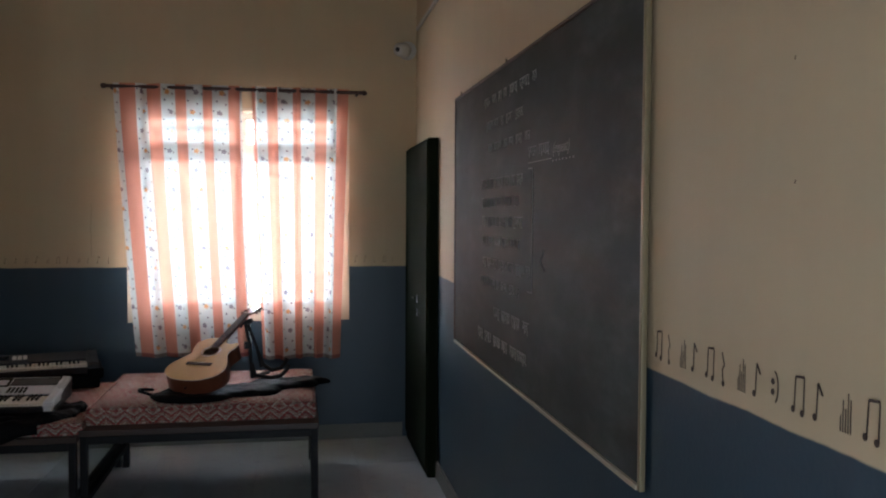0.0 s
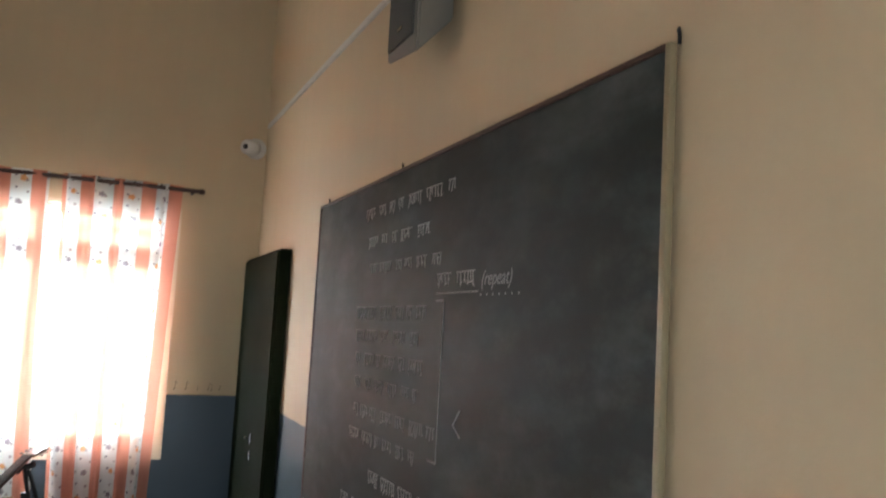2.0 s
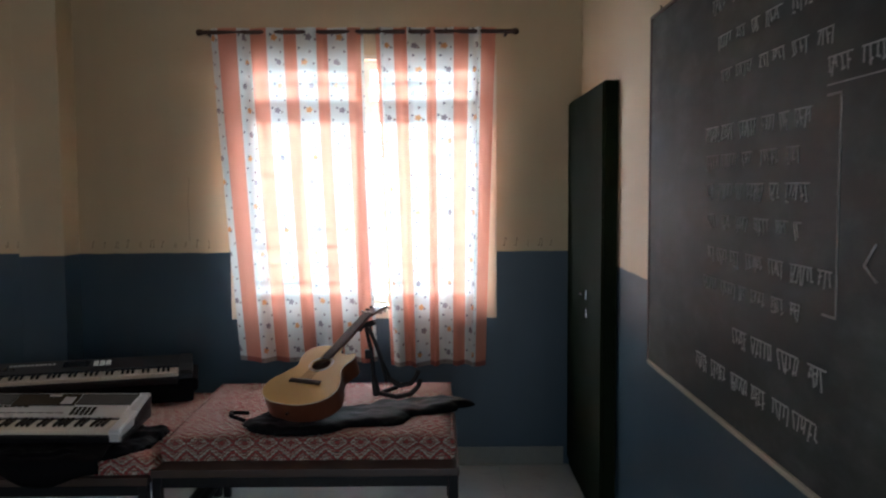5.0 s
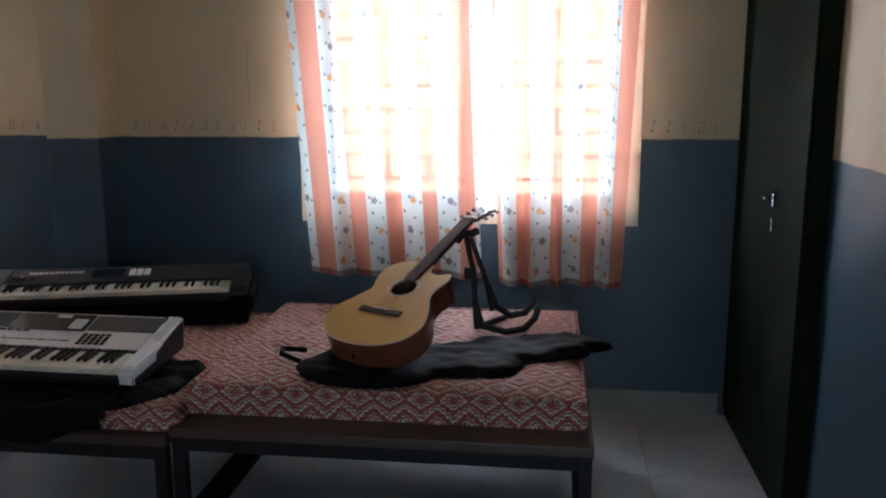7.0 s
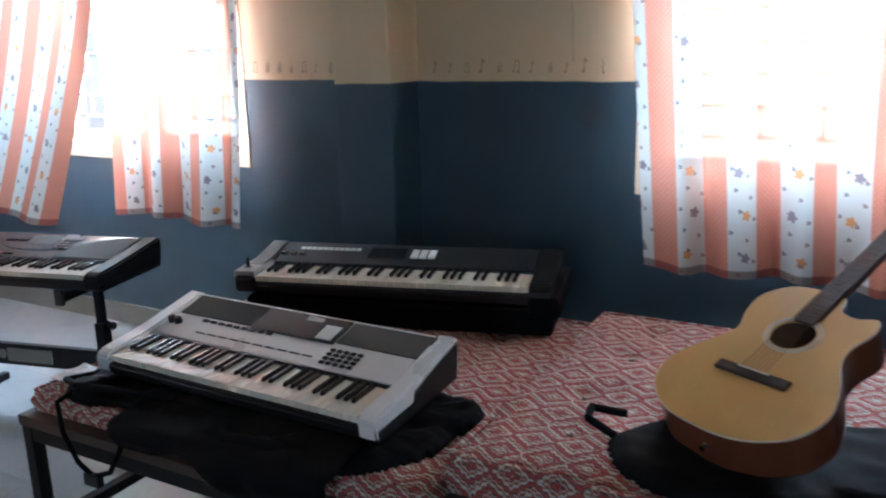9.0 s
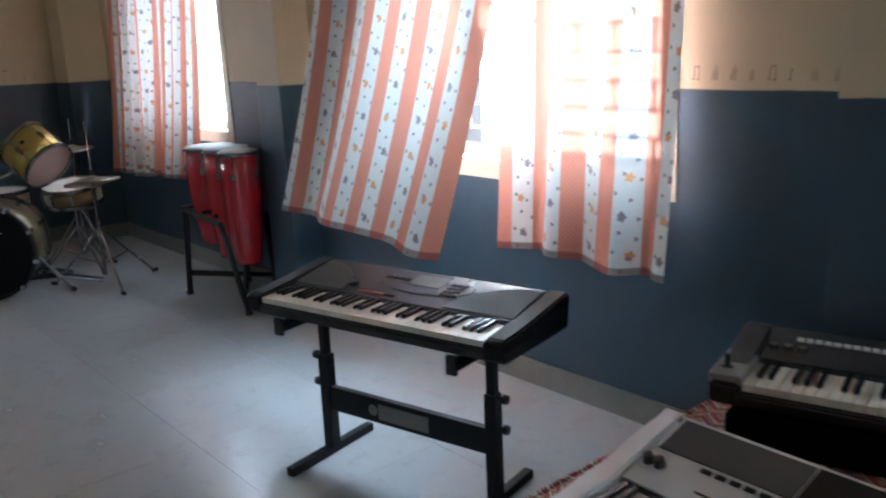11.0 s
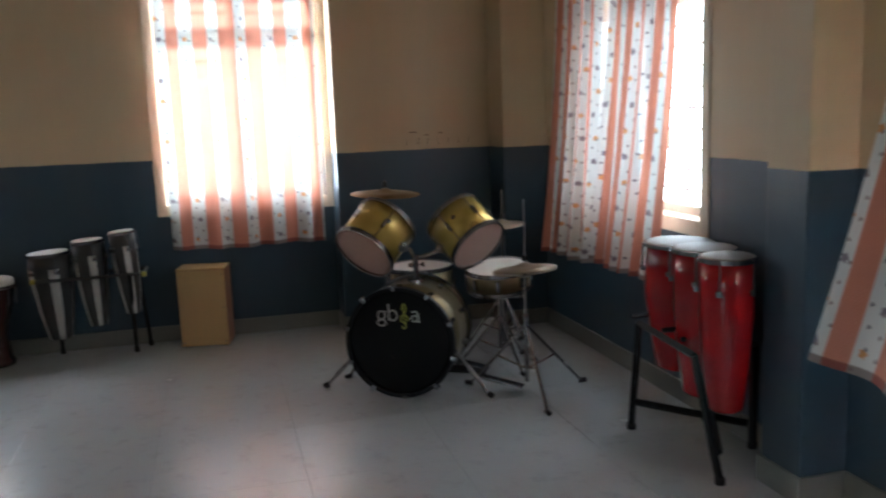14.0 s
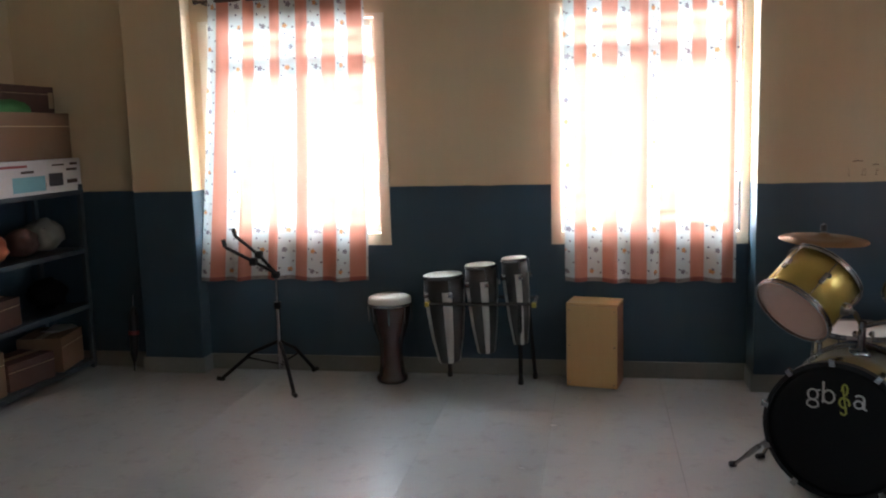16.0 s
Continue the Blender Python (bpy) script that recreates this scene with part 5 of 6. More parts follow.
def tripod(parent, foot_r, hub_z, spread_z, base_angles, leg=0.008, material=None):
    mat = material or M_CHROME
    for a in base_angles:
        c, s = math.cos(radians(a)), math.sin(radians(a))
        bm = bent(bmesh.new(), [(0.012 * c, 0.012 * s, hub_z), (foot_r * 0.97 * c, foot_r * 0.97 * s, 0.012)], leg)
        tube(bm, (0.012 * c, 0.012 * s, spread_z), (foot_r * 0.5 * c, foot_r * 0.5 * s, hub_z * 0.52), leg * 0.7, n=8)
        lg = part("leg", bm, mat, parent)
        part("rubber_foot", tubed((foot_r * 0.95 * c, foot_r * 0.95 * s, 0.012), (foot_r * 1.06 * c, foot_r * 1.06 * s, 0.0125), 0.012, n=10), M_RUBBER, lg)


def cymbal_disc(r, rise):
    return lathe([(0.006, rise + 0.012), (0.018, rise + 0.011), (0.035, rise), (r * 0.5, rise * 0.6), (r, 0.0), (r, -0.0018), (r * 0.5, rise * 0.6 - 0.002), (0.035, rise - 0.002), (0.018, rise + 0.009), (0.006, rise + 0.010)], 48, close=True)


def bass_drum():
    ob = thing("bass_drum", pose(-6.722, 5.241, 0), "gold bass drum with black front head and two mounted toms", "drum")
    inv = Matrix.Translation((6.722, -5.241, 0))
    front = Vector((-6.623, 5.176, 0.284))
    back = Vector((-0.875, 0.485, 0)).normalized()
    m = inv @ axis_pose(front, back)
    r, d = 0.262, 0.40
    s = part("shell", lathe([(r, 0.03), (r, d - 0.03), (r - 0.008, d - 0.03), (r - 0.008, 0.03)], 64, m=m, close=True), M_GOLDSHADE, ob, "gold shell in a shaded tone", smooth=True)
    for z in (0.0, d - 0.036):
        part("hoop", lathe([(r + 0.002, z), (r + 0.020, z), (r + 0.020, z + 0.036), (r + 0.002, z + 0.036)], 64, m=m, close=True), M_BLACKMETAL if z == 0 else M_CHROME, ob)
    part("front_head", lathe([(0, 0.010), (r * 0.95, 0.010), (r + 0.003, 0.016), (r + 0.003, 0.022), (0, 0.016)], 64, m=m), M_BLACKHEAD, ob, "plain black front head")
    part("rear_head", lathe([(0, d - 0.010), (r + 0.003, d - 0.016), (r + 0.003, d - 0.022), (0, d - 0.018)], 64, m=m), M_SKIN, ob)
    for i in range(10):
        lm = m @ pose(0, 0, 0, 0, 0, 36 * i + 14)
        for z in (0.09, d - 0.09):
            part("lug", moved(boxed(r - 0.001, r + 0.016, -0.012, 0.012, z - 0.025, z + 0.025, 0.005), lm), M_CHROME, ob)
        bm = boxed(r + 0.004, r + 0.034, -0.012, 0.012, -0.008, 0.018, 0.004)
        tube(bm, (r + 0.012, 0, 0.0), (r + 0.012, 0, 0.09), 0.003, n=6)
        part("claw", moved(bm, lm), M_CHROME, ob, "chrome claw hook")
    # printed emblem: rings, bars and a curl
    right = back.cross(Vector((0, 0, 1))).normalized()
    up = Vector((0, 0, 1))
    em = Matrix((( *right, 0), (*up, 0), (*(-back), 0), (0, 0, 0, 1))).transposed()
    em = inv @ Matrix.Translation(front + back * 0.0095 + up * 0.135) @ em

    def ring(bm, x, y, rx, ry, a0=0, a1=360, w=0.0042):
        n = 20
        ps = [(x + rx * math.cos(radians(a0 + (a1 - a0) * i / n)), y + ry * math.sin(radians(a0 + (a1 - a0) * i / n)), 0) for i in range(n + 1)]
        for a, b in zip(ps, ps[1:]):
            tube(bm, a, b, w, n=6)
        return bm

    def flat(bm):
        bmesh.ops.scale(bm, vec=(1, 1, 0.25), verts=bm.verts)
        return moved(bm, em)

    bm = ring(bmesh.new(), -0.090, 0.004, 0.019, 0.021)
    ring(bm, -0.090, -0.034, 0.022, 0.016)
    tube(bm, (-0.078, 0.02, 0), (-0.062, 0.026, 0), 0.004, n=6)
    part("emblem_sign", flat(bm), M_LOGOW, ob, "white ringed emblem sign")
    bm = ring(bmesh.new(), -0.030, 0.004, 0.021, 0.026)
    tube(bm, (-0.051, -0.024, 0), (-0.051, 0.062, 0), 0.005, n=6)
    part("emblem_sign", flat(bm), M_LOGOW, ob, "white barred emblem sign")
    bm = ring(bmesh.new(), 0.028, -0.012, 0.018, 0.020, -30, 300, 0.0048)
    ring(bm, 0.028, 0.040, 0.010, 0.022, -90, 200, 0.004)
    tube(bm, (0.020, 0.05, 0), (0.036, -0.05, 0), 0.004, n=6)
    ring(bm, 0.026, -0.05, 0.010, 0.010, 180, 360, 0.004)
    part("emblem_curl", flat(bm), M_LOGOG, ob, "yellow-green curled emblem sign")
    bm = ring(bmesh.new(), 0.080, -0.010, 0.016, 0.015)
    tube(bm, (0.099, -0.026, 0), (0.099, 0.016, 0), 0.005, n=6)
    ring(bm, 0.082, 0.014, 0.017, 0.012, 0, 150)
    tube(bm, (0.099, -0.024, 0), (0.110, -0.027, 0), 0.004, n=6)
    part("emblem_sign", flat(bm), M_LOGOW, ob, "white ringed emblem sign")
    # spurs
    for foot, top in (((-6.935, 4.833, 0.0), (-6.782, 4.993, 0.22)), ((-6.453, 5.599, 0.0), (-6.642, 5.463, 0.22))):
        f, t = inv @ Vector(foot), inv @ Vector(top)
        bm = tubed(f.lerp(t, 0.05), t, 0.008)
        tube(bm, f.lerp(t, 0.35), f.lerp(t, 0.62), 0.012, n=10)
        sp = part("spur", bm, M_CHROME, ob, "chrome spur leg")
        part("rubber_foot", tubed(f + Vector((0, 0, 0.014)), f.lerp(t, 0.10), 0.014, n=10), M_RUBBER, sp)
    # toms on their mount
    hub = Vector((-6.851, 5.328, 0.612))
    t1 = (Vector((-6.983, 5.077, 0.689)), Vector((-0.12, 0.165, 0.15)), 0.165, 0.25)
    t2 = (Vector((-6.757, 5.647, 0.715)), Vector((-0.18, -0.095, 0.148)), 0.150, 0.24)
    for at, ax, tr, td in (t1, t2):
        drum_shell(ob, inv @ axis_pose(at, ax), tr, td, M_GOLD, M_PEACH, M_SKIN, 6, "tom", "gold tom drum with a peach lower head")
        c = at + ax.normalized() * td * 0.5
        side = (hub + Vector((0, 0, 0.06)) - c)
        side = (side - ax.normalized() * side.dot(ax.normalized())).normalized()
        tip = c + side * tr
        part("tom_arm", bent(bmesh.new(), [inv @ tip, inv @ (tip + side * 0.05), inv @ (hub + Vector((0, 0, 0.05)))], 0.011), M_CHROME, ob)
        part("arm_clamp", moved(lathe([(0, 0), (0.026, 0), (0.028, 0.02), (0.018, 0.035), (0, 0.035)], 18), inv @ axis_pose(tip - side * 0.004, side)), M_CHROME, ob)
        view = Vector((-2.5, 4.4, 1.4)) - c
        view = (view - ax.normalized() * view.dot(ax.normalized())).normalized()
        part("badge", moved(lathe([(0, 0.003), (0.013, 0.002), (0.014, 0), (0, 0)], 20), inv @ axis_pose(c + view * (tr - 0.0005) + ax.normalized() * td * 0.12, view)), M_BLACK, ob, "round dark badge")
    part("mount_post", tubed(inv @ (hub + Vector((0, 0, -0.09))), inv @ (hub + Vector((0, 0, 0.07))), 0.016), M_CHROME, ob)
    part("mount_base", boxed(*(v for v in (-0.165, -0.095, 0.045, 0.115, 0.515, 0.555)), 0.008), M_CHROME, ob)
    for k in (-1, 1):
        bm = lathe([(0, 0), (0.006, 0), (0.014, 0.012), (0.012, 0.02), (0, 0.02)], 10, None, inv @ axis_pose(hub + Vector((0.02, k * 0.02, 0.02)), (0.4, k, 0.2)))
        part("wing_nut", bm, M_CHROME, ob)
    return ob


bass_drum()


def floor_drum(at, r, d, z, legs, label, shell, tilt=(0, 0)):
    ob = thing("floor_tom", pose(*at, 0), label, "drum")
    drum_shell(ob, pose(0, 0, z, tilt[0], tilt[1], 0), r, d, shell, M_SKIN, M_SKIN, 6, "shell")
    for a in legs:
        c, s = math.cos(radians(a)), math.sin(radians(a))
        lg = part("leg", bent(bmesh.new(), [((r + 0.02) * c, (r + 0.02) * s, z + d * 0.7), ((r + 0.02) * c, (r + 0.02) * s, 0.1), ((r + 0.05) * c, (r + 0.05) * s, 0.012)], 0.007), M_CHROME, ob)
        part("rubber_foot", tubed(((r + 0.05) * c, (r + 0.05) * s, 0.0), ((r + 0.05) * c, (r + 0.05) * s, 0.03), 0.011, n=10), M_RUBBER, lg)
    return ob


floor_drum((-7.396, 5.471), 0.19, 0.30, 0.23, (80, 200, 320), "gold floor tom with a white head behind the bass drum", M_GOLDSHADE)
sn = thing("snare_drum", pose(-6.975, 5.824, 0), "gold snare drum with a white head on a chrome stand", "drum")
drum_shell(sn, pose(0, 0, 0.44, 0, 8, -40), 0.17, 0.13, M_GOLDSHADE, M_SKIN, M_SKIN, 8, "shell")
part("stand_tube", tubed((0, 0, 0.10), (0, 0, 0.40), 0.012), M_CHROME, sn)
tripod(sn, 0.24, 0.28, 0.10, (10, 130, 250), 0.007)
for a in (30, 150, 270):
    c, s = math.cos(radians(a)), math.sin(radians(a))
    part("basket_arm", bent(bmesh.new(), [(0, 0, 0.39), (0.17 * c, 0.17 * s, 0.43 - 0.02 * c), (0.185 * c, 0.185 * s, 0.48 - 0.02 * c)], 0.007), M_CHROME, sn)


def cymbal_stand(at, z, r, top, tilt, metal, foot, angles, label, pedal=False):
    ob = thing("hi_hat_stand" if pedal else "cymbal_stand", pose(*at, 0), label, "cymbal")
    part("tube", tubed((0, 0, 0.06), (0, 0, z * 0.62), 0.0115), M_CHROME, ob)
    part("upper_tube", tubed((0, 0, z * 0.62), (0, 0, z - 0.02), 0.0085), M_CHROME, ob)
    part("rod", tubed((0, 0, z - 0.02), (0, 0, top), 0.004, n=8), M_CHROME, ob)
    part("clamp", boxed(-0.018, 0.018, -0.014, 0.014, z * 0.60, z * 0.64, 0.005), M_CHROME, ob)
    part("cymbal", moved(cymbal_disc(r, 0.02), pose(0, 0, z, *tilt)), metal, ob, "thin round cymbal", smooth=True)
    if pedal:
        part("cymbal", moved(cymbal_disc(r, 0.02), pose(0, 0, z - 0.012, 180 + tilt[0], tilt[1], 0)), metal, ob, "thin round lower cymbal", smooth=True)
        part("footboard", moved(boxed(-0.03, 0.03, 0.02, 0.25, 0.0, 0.012, 0.003), pose(0, 0, 0.02, 12, 0, 150)), M_CHROME, ob)
    part("felt_nut", lathe([(0, z + 0.07), (0.012, z + 0.068), (0.014, z + 0.04), (0, z + 0.035)], 14), M_BLACK, ob)
    tripod(ob, foot, 0.34, 0.13, angles, 0.0075)
    return ob


cymbal_stand((-6.476, 5.790), 0.635, 0.159, 0.977, (3, -4), M_CYMBAL, 0.33, (-4, 100, 225), "hi-hat cymbals on a chrome pedal stand", True)
cymbal_stand((-7.211, 5.255), 0.974, 0.19, 1.05, (-2, 3), M_BRASS, 0.32, (60, 180, 300), "bronze crash cymbal in a shaded tone on a chrome stand")
cymbal_stand((-7.215, 5.930), 0.755, 0.133, 0.955, (4, 2), M_CYMBAL, 0.26, (20, 140, 260), "small cymbal on a slim chrome stand")
pd = thing("bass_pedal", pose(-7.050, 5.458, 0, 0, 0, -30), "chrome bass drum pedal behind the drum", "pedal")
part("base_plate", boxed(-0.06, 0.06, 0.0, 0.30, 0.0, 0.008, 0.002), M_BLACKMETAL, pd)
part("footboard", moved(boxed(-0.035, 0.035, 0.05, 0.30, 0.0, 0.010, 0.003), pose(0, 0, 0.075, -12, 0, 0)), M_CHROME, pd)
part("frame", bent(bmesh.new(), [(-0.06, 0.02, 0.008), (-0.06, 0.02, 0.20), (0.06, 0.02, 0.20), (0.06, 0.02, 0.008)], 0.008), M_CHROME, pd)
part("beater", lathe([(0, 0), (0.006, 0), (0.006, 0.17), (0.022, 0.18), (0.022, 0.22), (0, 0.22)], 14, m=Matrix.Translation((0, 0.02, 0.19))), M_RUBBER, pd)


# ---- red congas on their rack ----
def conga(at, z0, z1, r, name_label, shell, group, staves=None, lean=(0, 0), foot=0.66):
    ob = thing("conga", Matrix.Translation((*at, z0)) @ pose(0, 0, 0, *lean, 0), name_label, "drum", group)
    h = z1 - z0
    prof = [(r * foot, 0.0), (r * (foot + 0.05), 0.02 * h), (r * (foot * 0.6 + 0.5), 0.30 * h), (r * (1.04 if foot > 0.6 else 0.96), 0.62 * h), (r * 1.02, 0.82 * h), (r * 0.97, 0.965 * h)]
    part("shell", lathe(prof + [(a - 0.008, b) for a, b in prof[::-1]], 40, close=True), shell, ob, smooth=True)
    part("hoop", lathe([(r * 0.99, 0.955 * h), (r * 1.05, 0.955 * h), (r * 1.06, 0.985 * h), (r * 1.0, 0.99 * h)], 40, close=True), M_CHROME, ob, "chrome rim")
    part("skin", lathe([(0, h), (r * 0.9, h - 0.001), (r * 1.01, h - 0.008), (r * 1.02, 0.965 * h), (0, 0.96 * h)], 40), M_SKIN if staves else M_GREYSKIN, ob, "worn drum skin", smooth=True)
    for i in range(5):
        lm = pose(0, 0, 0, 0, 0, 72 * i + 25)
        bm = boxed(r * 1.0, r * 1.0 + 0.020, -0.012, 0.012, 0.76 * h, 0.80 * h, 0.004)
        tube(bm, (r * 1.03 + 0.007, 0, 0.79 * h), (r * 1.03 + 0.006, 0, 0.97 * h), 0.0035, n=6)
        part("tuning_lug", moved(bm, lm), M_CHROME, ob)
    if staves:
        for i in range(staves):
            bm = bmesh.new()
            rows = []
            for q, z in prof[:-1]:
                rows.append([bm.verts.new(((q + 0.003) * math.cos(a), (q + 0.003) * math.sin(a), z)) for a in np.radians([360 / staves * i + 4 + k * 9 for k in range(4)])])
            for a, b in zip(rows, rows[1:]):
                for k in range(3):
                    bm.faces.new((a[k], a[k + 1], b[k + 1], b[k]))
            bmesh.ops.solidify(bm, geom=list(bm.faces), thickness=0.003)
            part("stave", bm, M_WHITESTAVE, ob, "white painted stave")
    return ob


RED = "glossy red conga drum hanging in a black steel rack"
conga((-5.766, 6.224), 0.295, 0.843, 0.142, RED, M_REDLAC, "red congas")
conga((-5.527, 6.195), 0.255, 0.854, 0.121, RED, M_REDLAC, "red congas")
conga((-5.332, 6.165), 0.255, 0.852, 0.099, RED, M_REDLAC, "red congas")
rk = thing("conga_rack", pose(-5.552, 6.201, 0), "black square-tube steel rack holding three congas", "rack")


def sq(bm, a, b, r=0.0125):
    return tube(bm, a, b, r * 1.3, n=4)


part("front_bar", sq(bmesh.new(), (-0.22, -0.165, 0.50), (0.245, -0.185, 0.485)), M_BLACKMETAL, rk)
part("rear_bar", sq(bmesh.new(), (-0.22, 0.165, 0.50), (0.20, 0.10, 0.485)), M_BLACKMETAL, rk)
for a, b in (((-0.22, -0.165, 0.50), (-0.306, -0.156, 0)), ((0.245, -0.185, 0.485), (0.313, -0.114, 0)), ((-0.22, 0.165, 0.50), (-0.28, 0.20, 0)), ((0.20, 0.10, 0.485), (0.06, 0.20, 0))):
    lg = part("leg", sq(bmesh.new(), a, (b[0], b[1], 0.01)), M_BLACKMETAL, rk)
    part("rubber_foot", tubed((b[0], b[1], 0), (b[0], b[1], 0.025), 0.02, n=10), M_RUBBER, lg)
part("cross_bar", sq(bmesh.new(), (-0.29, -0.157, 0.13), (0.04, 0.19, 0.10)), M_BLACKMETAL, rk)
part("cross_bar", sq(bmesh.new(), (0.30, -0.113, 0.12), (-0.26, 0.19, 0.13)), M_BLACKMETAL, rk)
for x in (-0.21, 0.05, 0.2):
    part("cradle_bar", sq(bmesh.new(), (x - 0.14, -0.13, 0.495), (x - 0.14, 0.13, 0.495), 0.008), M_BLACKMETAL, rk)

# ---- along the far wall ----
cj = thing("cajon", pose(-8.135, 4.243, 0, 0, 0, -11), "honey-coloured plywood box drum standing by the wall", "drum")
part("body", boxed(-0.105, 0.094, -0.148, 0.148, 0.008, 0.488, 0.004), M_CAJONTOP, cj)
part("front_board", boxed(0.095, 0.101, -0.147, 0.147, 0.008, 0.486, 0.002), M_CAJON, cj, "honey plywood front board")
part("seat_board", boxed(-0.106, 0.100, -0.149, 0.149, 0.489, 0.501, 0.003), M_CAJON, cj)
for x in (-0.08, 0.07):
    for y in (-0.12, 0.12):
        part("rubber_foot", tubed((x, y, 0), (x, y, 0.01), 0.012), M_RUBBER, cj)
for y in (-0.13, 0.13):
    for z in (0.03, 0.25, 0.46):
        part("screw", lathe([(0, 0.002), (0.004, 0.0015), (0.004, 0), (0, 0)], 8, m=Matrix.Translation((0.101, y, z)) @ pose(0, 0, 0, 0, 90, 0)), M_CHROME, cj)

GREY = "grey conga with white staves hanging in a steel rack"
conga((-8.02, 3.396), 0.152, 0.680, 0.117, GREY, M_GREYSTAVE, "grey congas", 5, (3, 0), 0.50)
conga((-8.02, 3.616), 0.212, 0.738, 0.091, GREY, M_GREYSTAVE, "grey congas", 5, (3, 0), 0.50)
conga((-8.02, 3.820), 0.268, 0.777, 0.075, GREY, M_GREYSTAVE, "grey congas", 5, (4, 0), 0.50)
cr = thing("conga_rack", pose(-8.02, 3.60, 0) @ Matrix.Diagonal((1, 1.02, 1.03, 1)), "slim grey steel rack holding three small congas", "rack")
part("front_bar", sq(bmesh.new(), (0.125, -0.30, 0.505), (0.10, 0.30, 0.505), 0.008), M_GREYSTAVE, cr)
part("rear_bar", sq(bmesh.new(), (-0.125, -0.30, 0.505), (-0.10, 0.30, 0.505), 0.008), M_GREYSTAVE, cr)
for y in (-0.30, 0.30):
    part("end_bar", sq(bmesh.new(), (0.12, y, 0.505), (-0.12, y, 0.505), 0.008), M_GREYSTAVE, cr)
    part("tape", boxed(0.10, 0.14, y - 0.012, y + 0.012, 0.492, 0.518, 0.003), M_YELLOW, cr, "yellow tape binding")
for a, b in (((-0.10, -0.22, 0.505), (-0.205, -0.235)), ((0.11, 0.22, 0.505), (-0.07, 0.205)), ((-0.10, 0.25, 0.505), (-0.20, 0.28))):
    lg = part("leg", sq(bmesh.new(), a, (b[0], b[1], 0.01), 0.009), M_BLACKMETAL, cr)
    part("rubber_foot", tubed((b[0], b[1], 0), (b[0], b[1], 0.03), 0.015, n=10), M_RUBBER, lg)

dj = thing("djembe", pose(-8.10, 3.023, 0) @ Matrix.Diagonal((1.02, 1.02, 1.02, 1)), "dark lacquered wooden djembe with a pale skin", "drum")
part("body", lathe([(0.085, 0.0), (0.092, 0.008), (0.092, 0.03), (0.078, 0.045), (0.070, 0.12), (0.066, 0.19), (0.075, 0.25), (0.105, 0.34), (0.120, 0.43), (0.122, 0.495),
                    (0.112, 0.495), (0.10, 0.35), (0.06, 0.20), (0.07, 0.0)], 48, close=True), M_DJEMBE, dj, smooth=True)
part("skin", lathe([(0, 0.522), (0.11, 0.520), (0.126, 0.512), (0.129, 0.47), (0.124, 0.465), (0.12, 0.505), (0, 0.512)], 48), M_SKIN, dj, "pale goat skin", smooth=True)
part("ring", lathe([(0.127, 0.470), (0.135, 0.470), (0.135, 0.482), (0.127, 0.482)], 48, close=True), M_CHROME, dj, "metal tension ring")
for i in range(8):
    a = radians(45 * i + 10)
    part("tension_rod", tubed((0.131 * math.cos(a), 0.131 * math.sin(a), 0.475), (0.126 * math.cos(a), 0.126 * math.sin(a), 0.365), 0.0035, n=6), M_CHROME, dj)

hs = thing("drum_stand", pose(-7.955, 2.365, 0) @ Matrix.Diagonal((1.03, 1.03, 1.03, 1)), "black tripod drum stand with two empty tilted arms", "stand")
part("tube", tubed((0, 0, 0.10), (0, 0, 0.48), 0.013), M_CHROME, hs)
part("upper_tube", tubed((0, 0, 0.48), (0, 0.0, 0.645), 0.009), M_CHROME, hs)
part("collar", lathe([(0.013, 0.46), (0.021, 0.46), (0.021, 0.50), (0.013, 0.50)], 16, close=True), M_BLACKMETAL, hs)
for a, far in ((-97, 0.40), (36, 0.26), (160, 0.31)):
    c, s = math.cos(radians(a)), math.sin(radians(a))
    bm = bent(bmesh.new(), [(0.015 * c, 0.015 * s, 0.26), (far * 0.45 * c, far * 0.45 * s, 0.19), (far * c, far * s, 0.014)], 0.011)
    tube(bm, (0.012 * c, 0.012 * s, 0.13), (far * 0.54 * c, far * 0.54 * s, 0.155), 0.006, n=8)
    lg = part("leg", bm, M_BLACKMETAL, hs)
    part("rubber_foot", tubed(((far - 0.015) * c, (far - 0.015) * s, 0.013), ((far + 0.03) * c, (far + 0.03) * s, 0.0132), 0.013, n=10), M_RUBBER, lg)
part("tilter", lathe([(0, -0.025), (0.02, -0.02), (0.022, 0.02), (0, 0.025)], 16, m=Matrix.Translation((0, 0, 0.66)) @ pose(0, 0, 0, 90, 0, 0)), M_BLACKMETAL, hs)
for tip, mid in (((-0.03, -0.25, 0.885), (-0.01, -0.10, 0.775)), ((0.10, -0.255, 0.835), (0.05, -0.11, 0.745))):
    ar = part("arm", bent(bmesh.new(), [(0, 0, 0.67), mid, tip], 0.010), M_BLACKMETAL, hs)
    part("hook", bent(bmesh.new(), [tip, (tip[0], tip[1] - 0.01, tip[2] + 0.045)], 0.012), M_RUBBER, ar)
    part("clamp", boxed(mid[0] - 0.02, mid[0] + 0.02, mid[1] - 0.02, mid[1] + 0.02, mid[2] - 0.022, mid[2] + 0.022, 0.006), M_BLACKMETAL, ar)


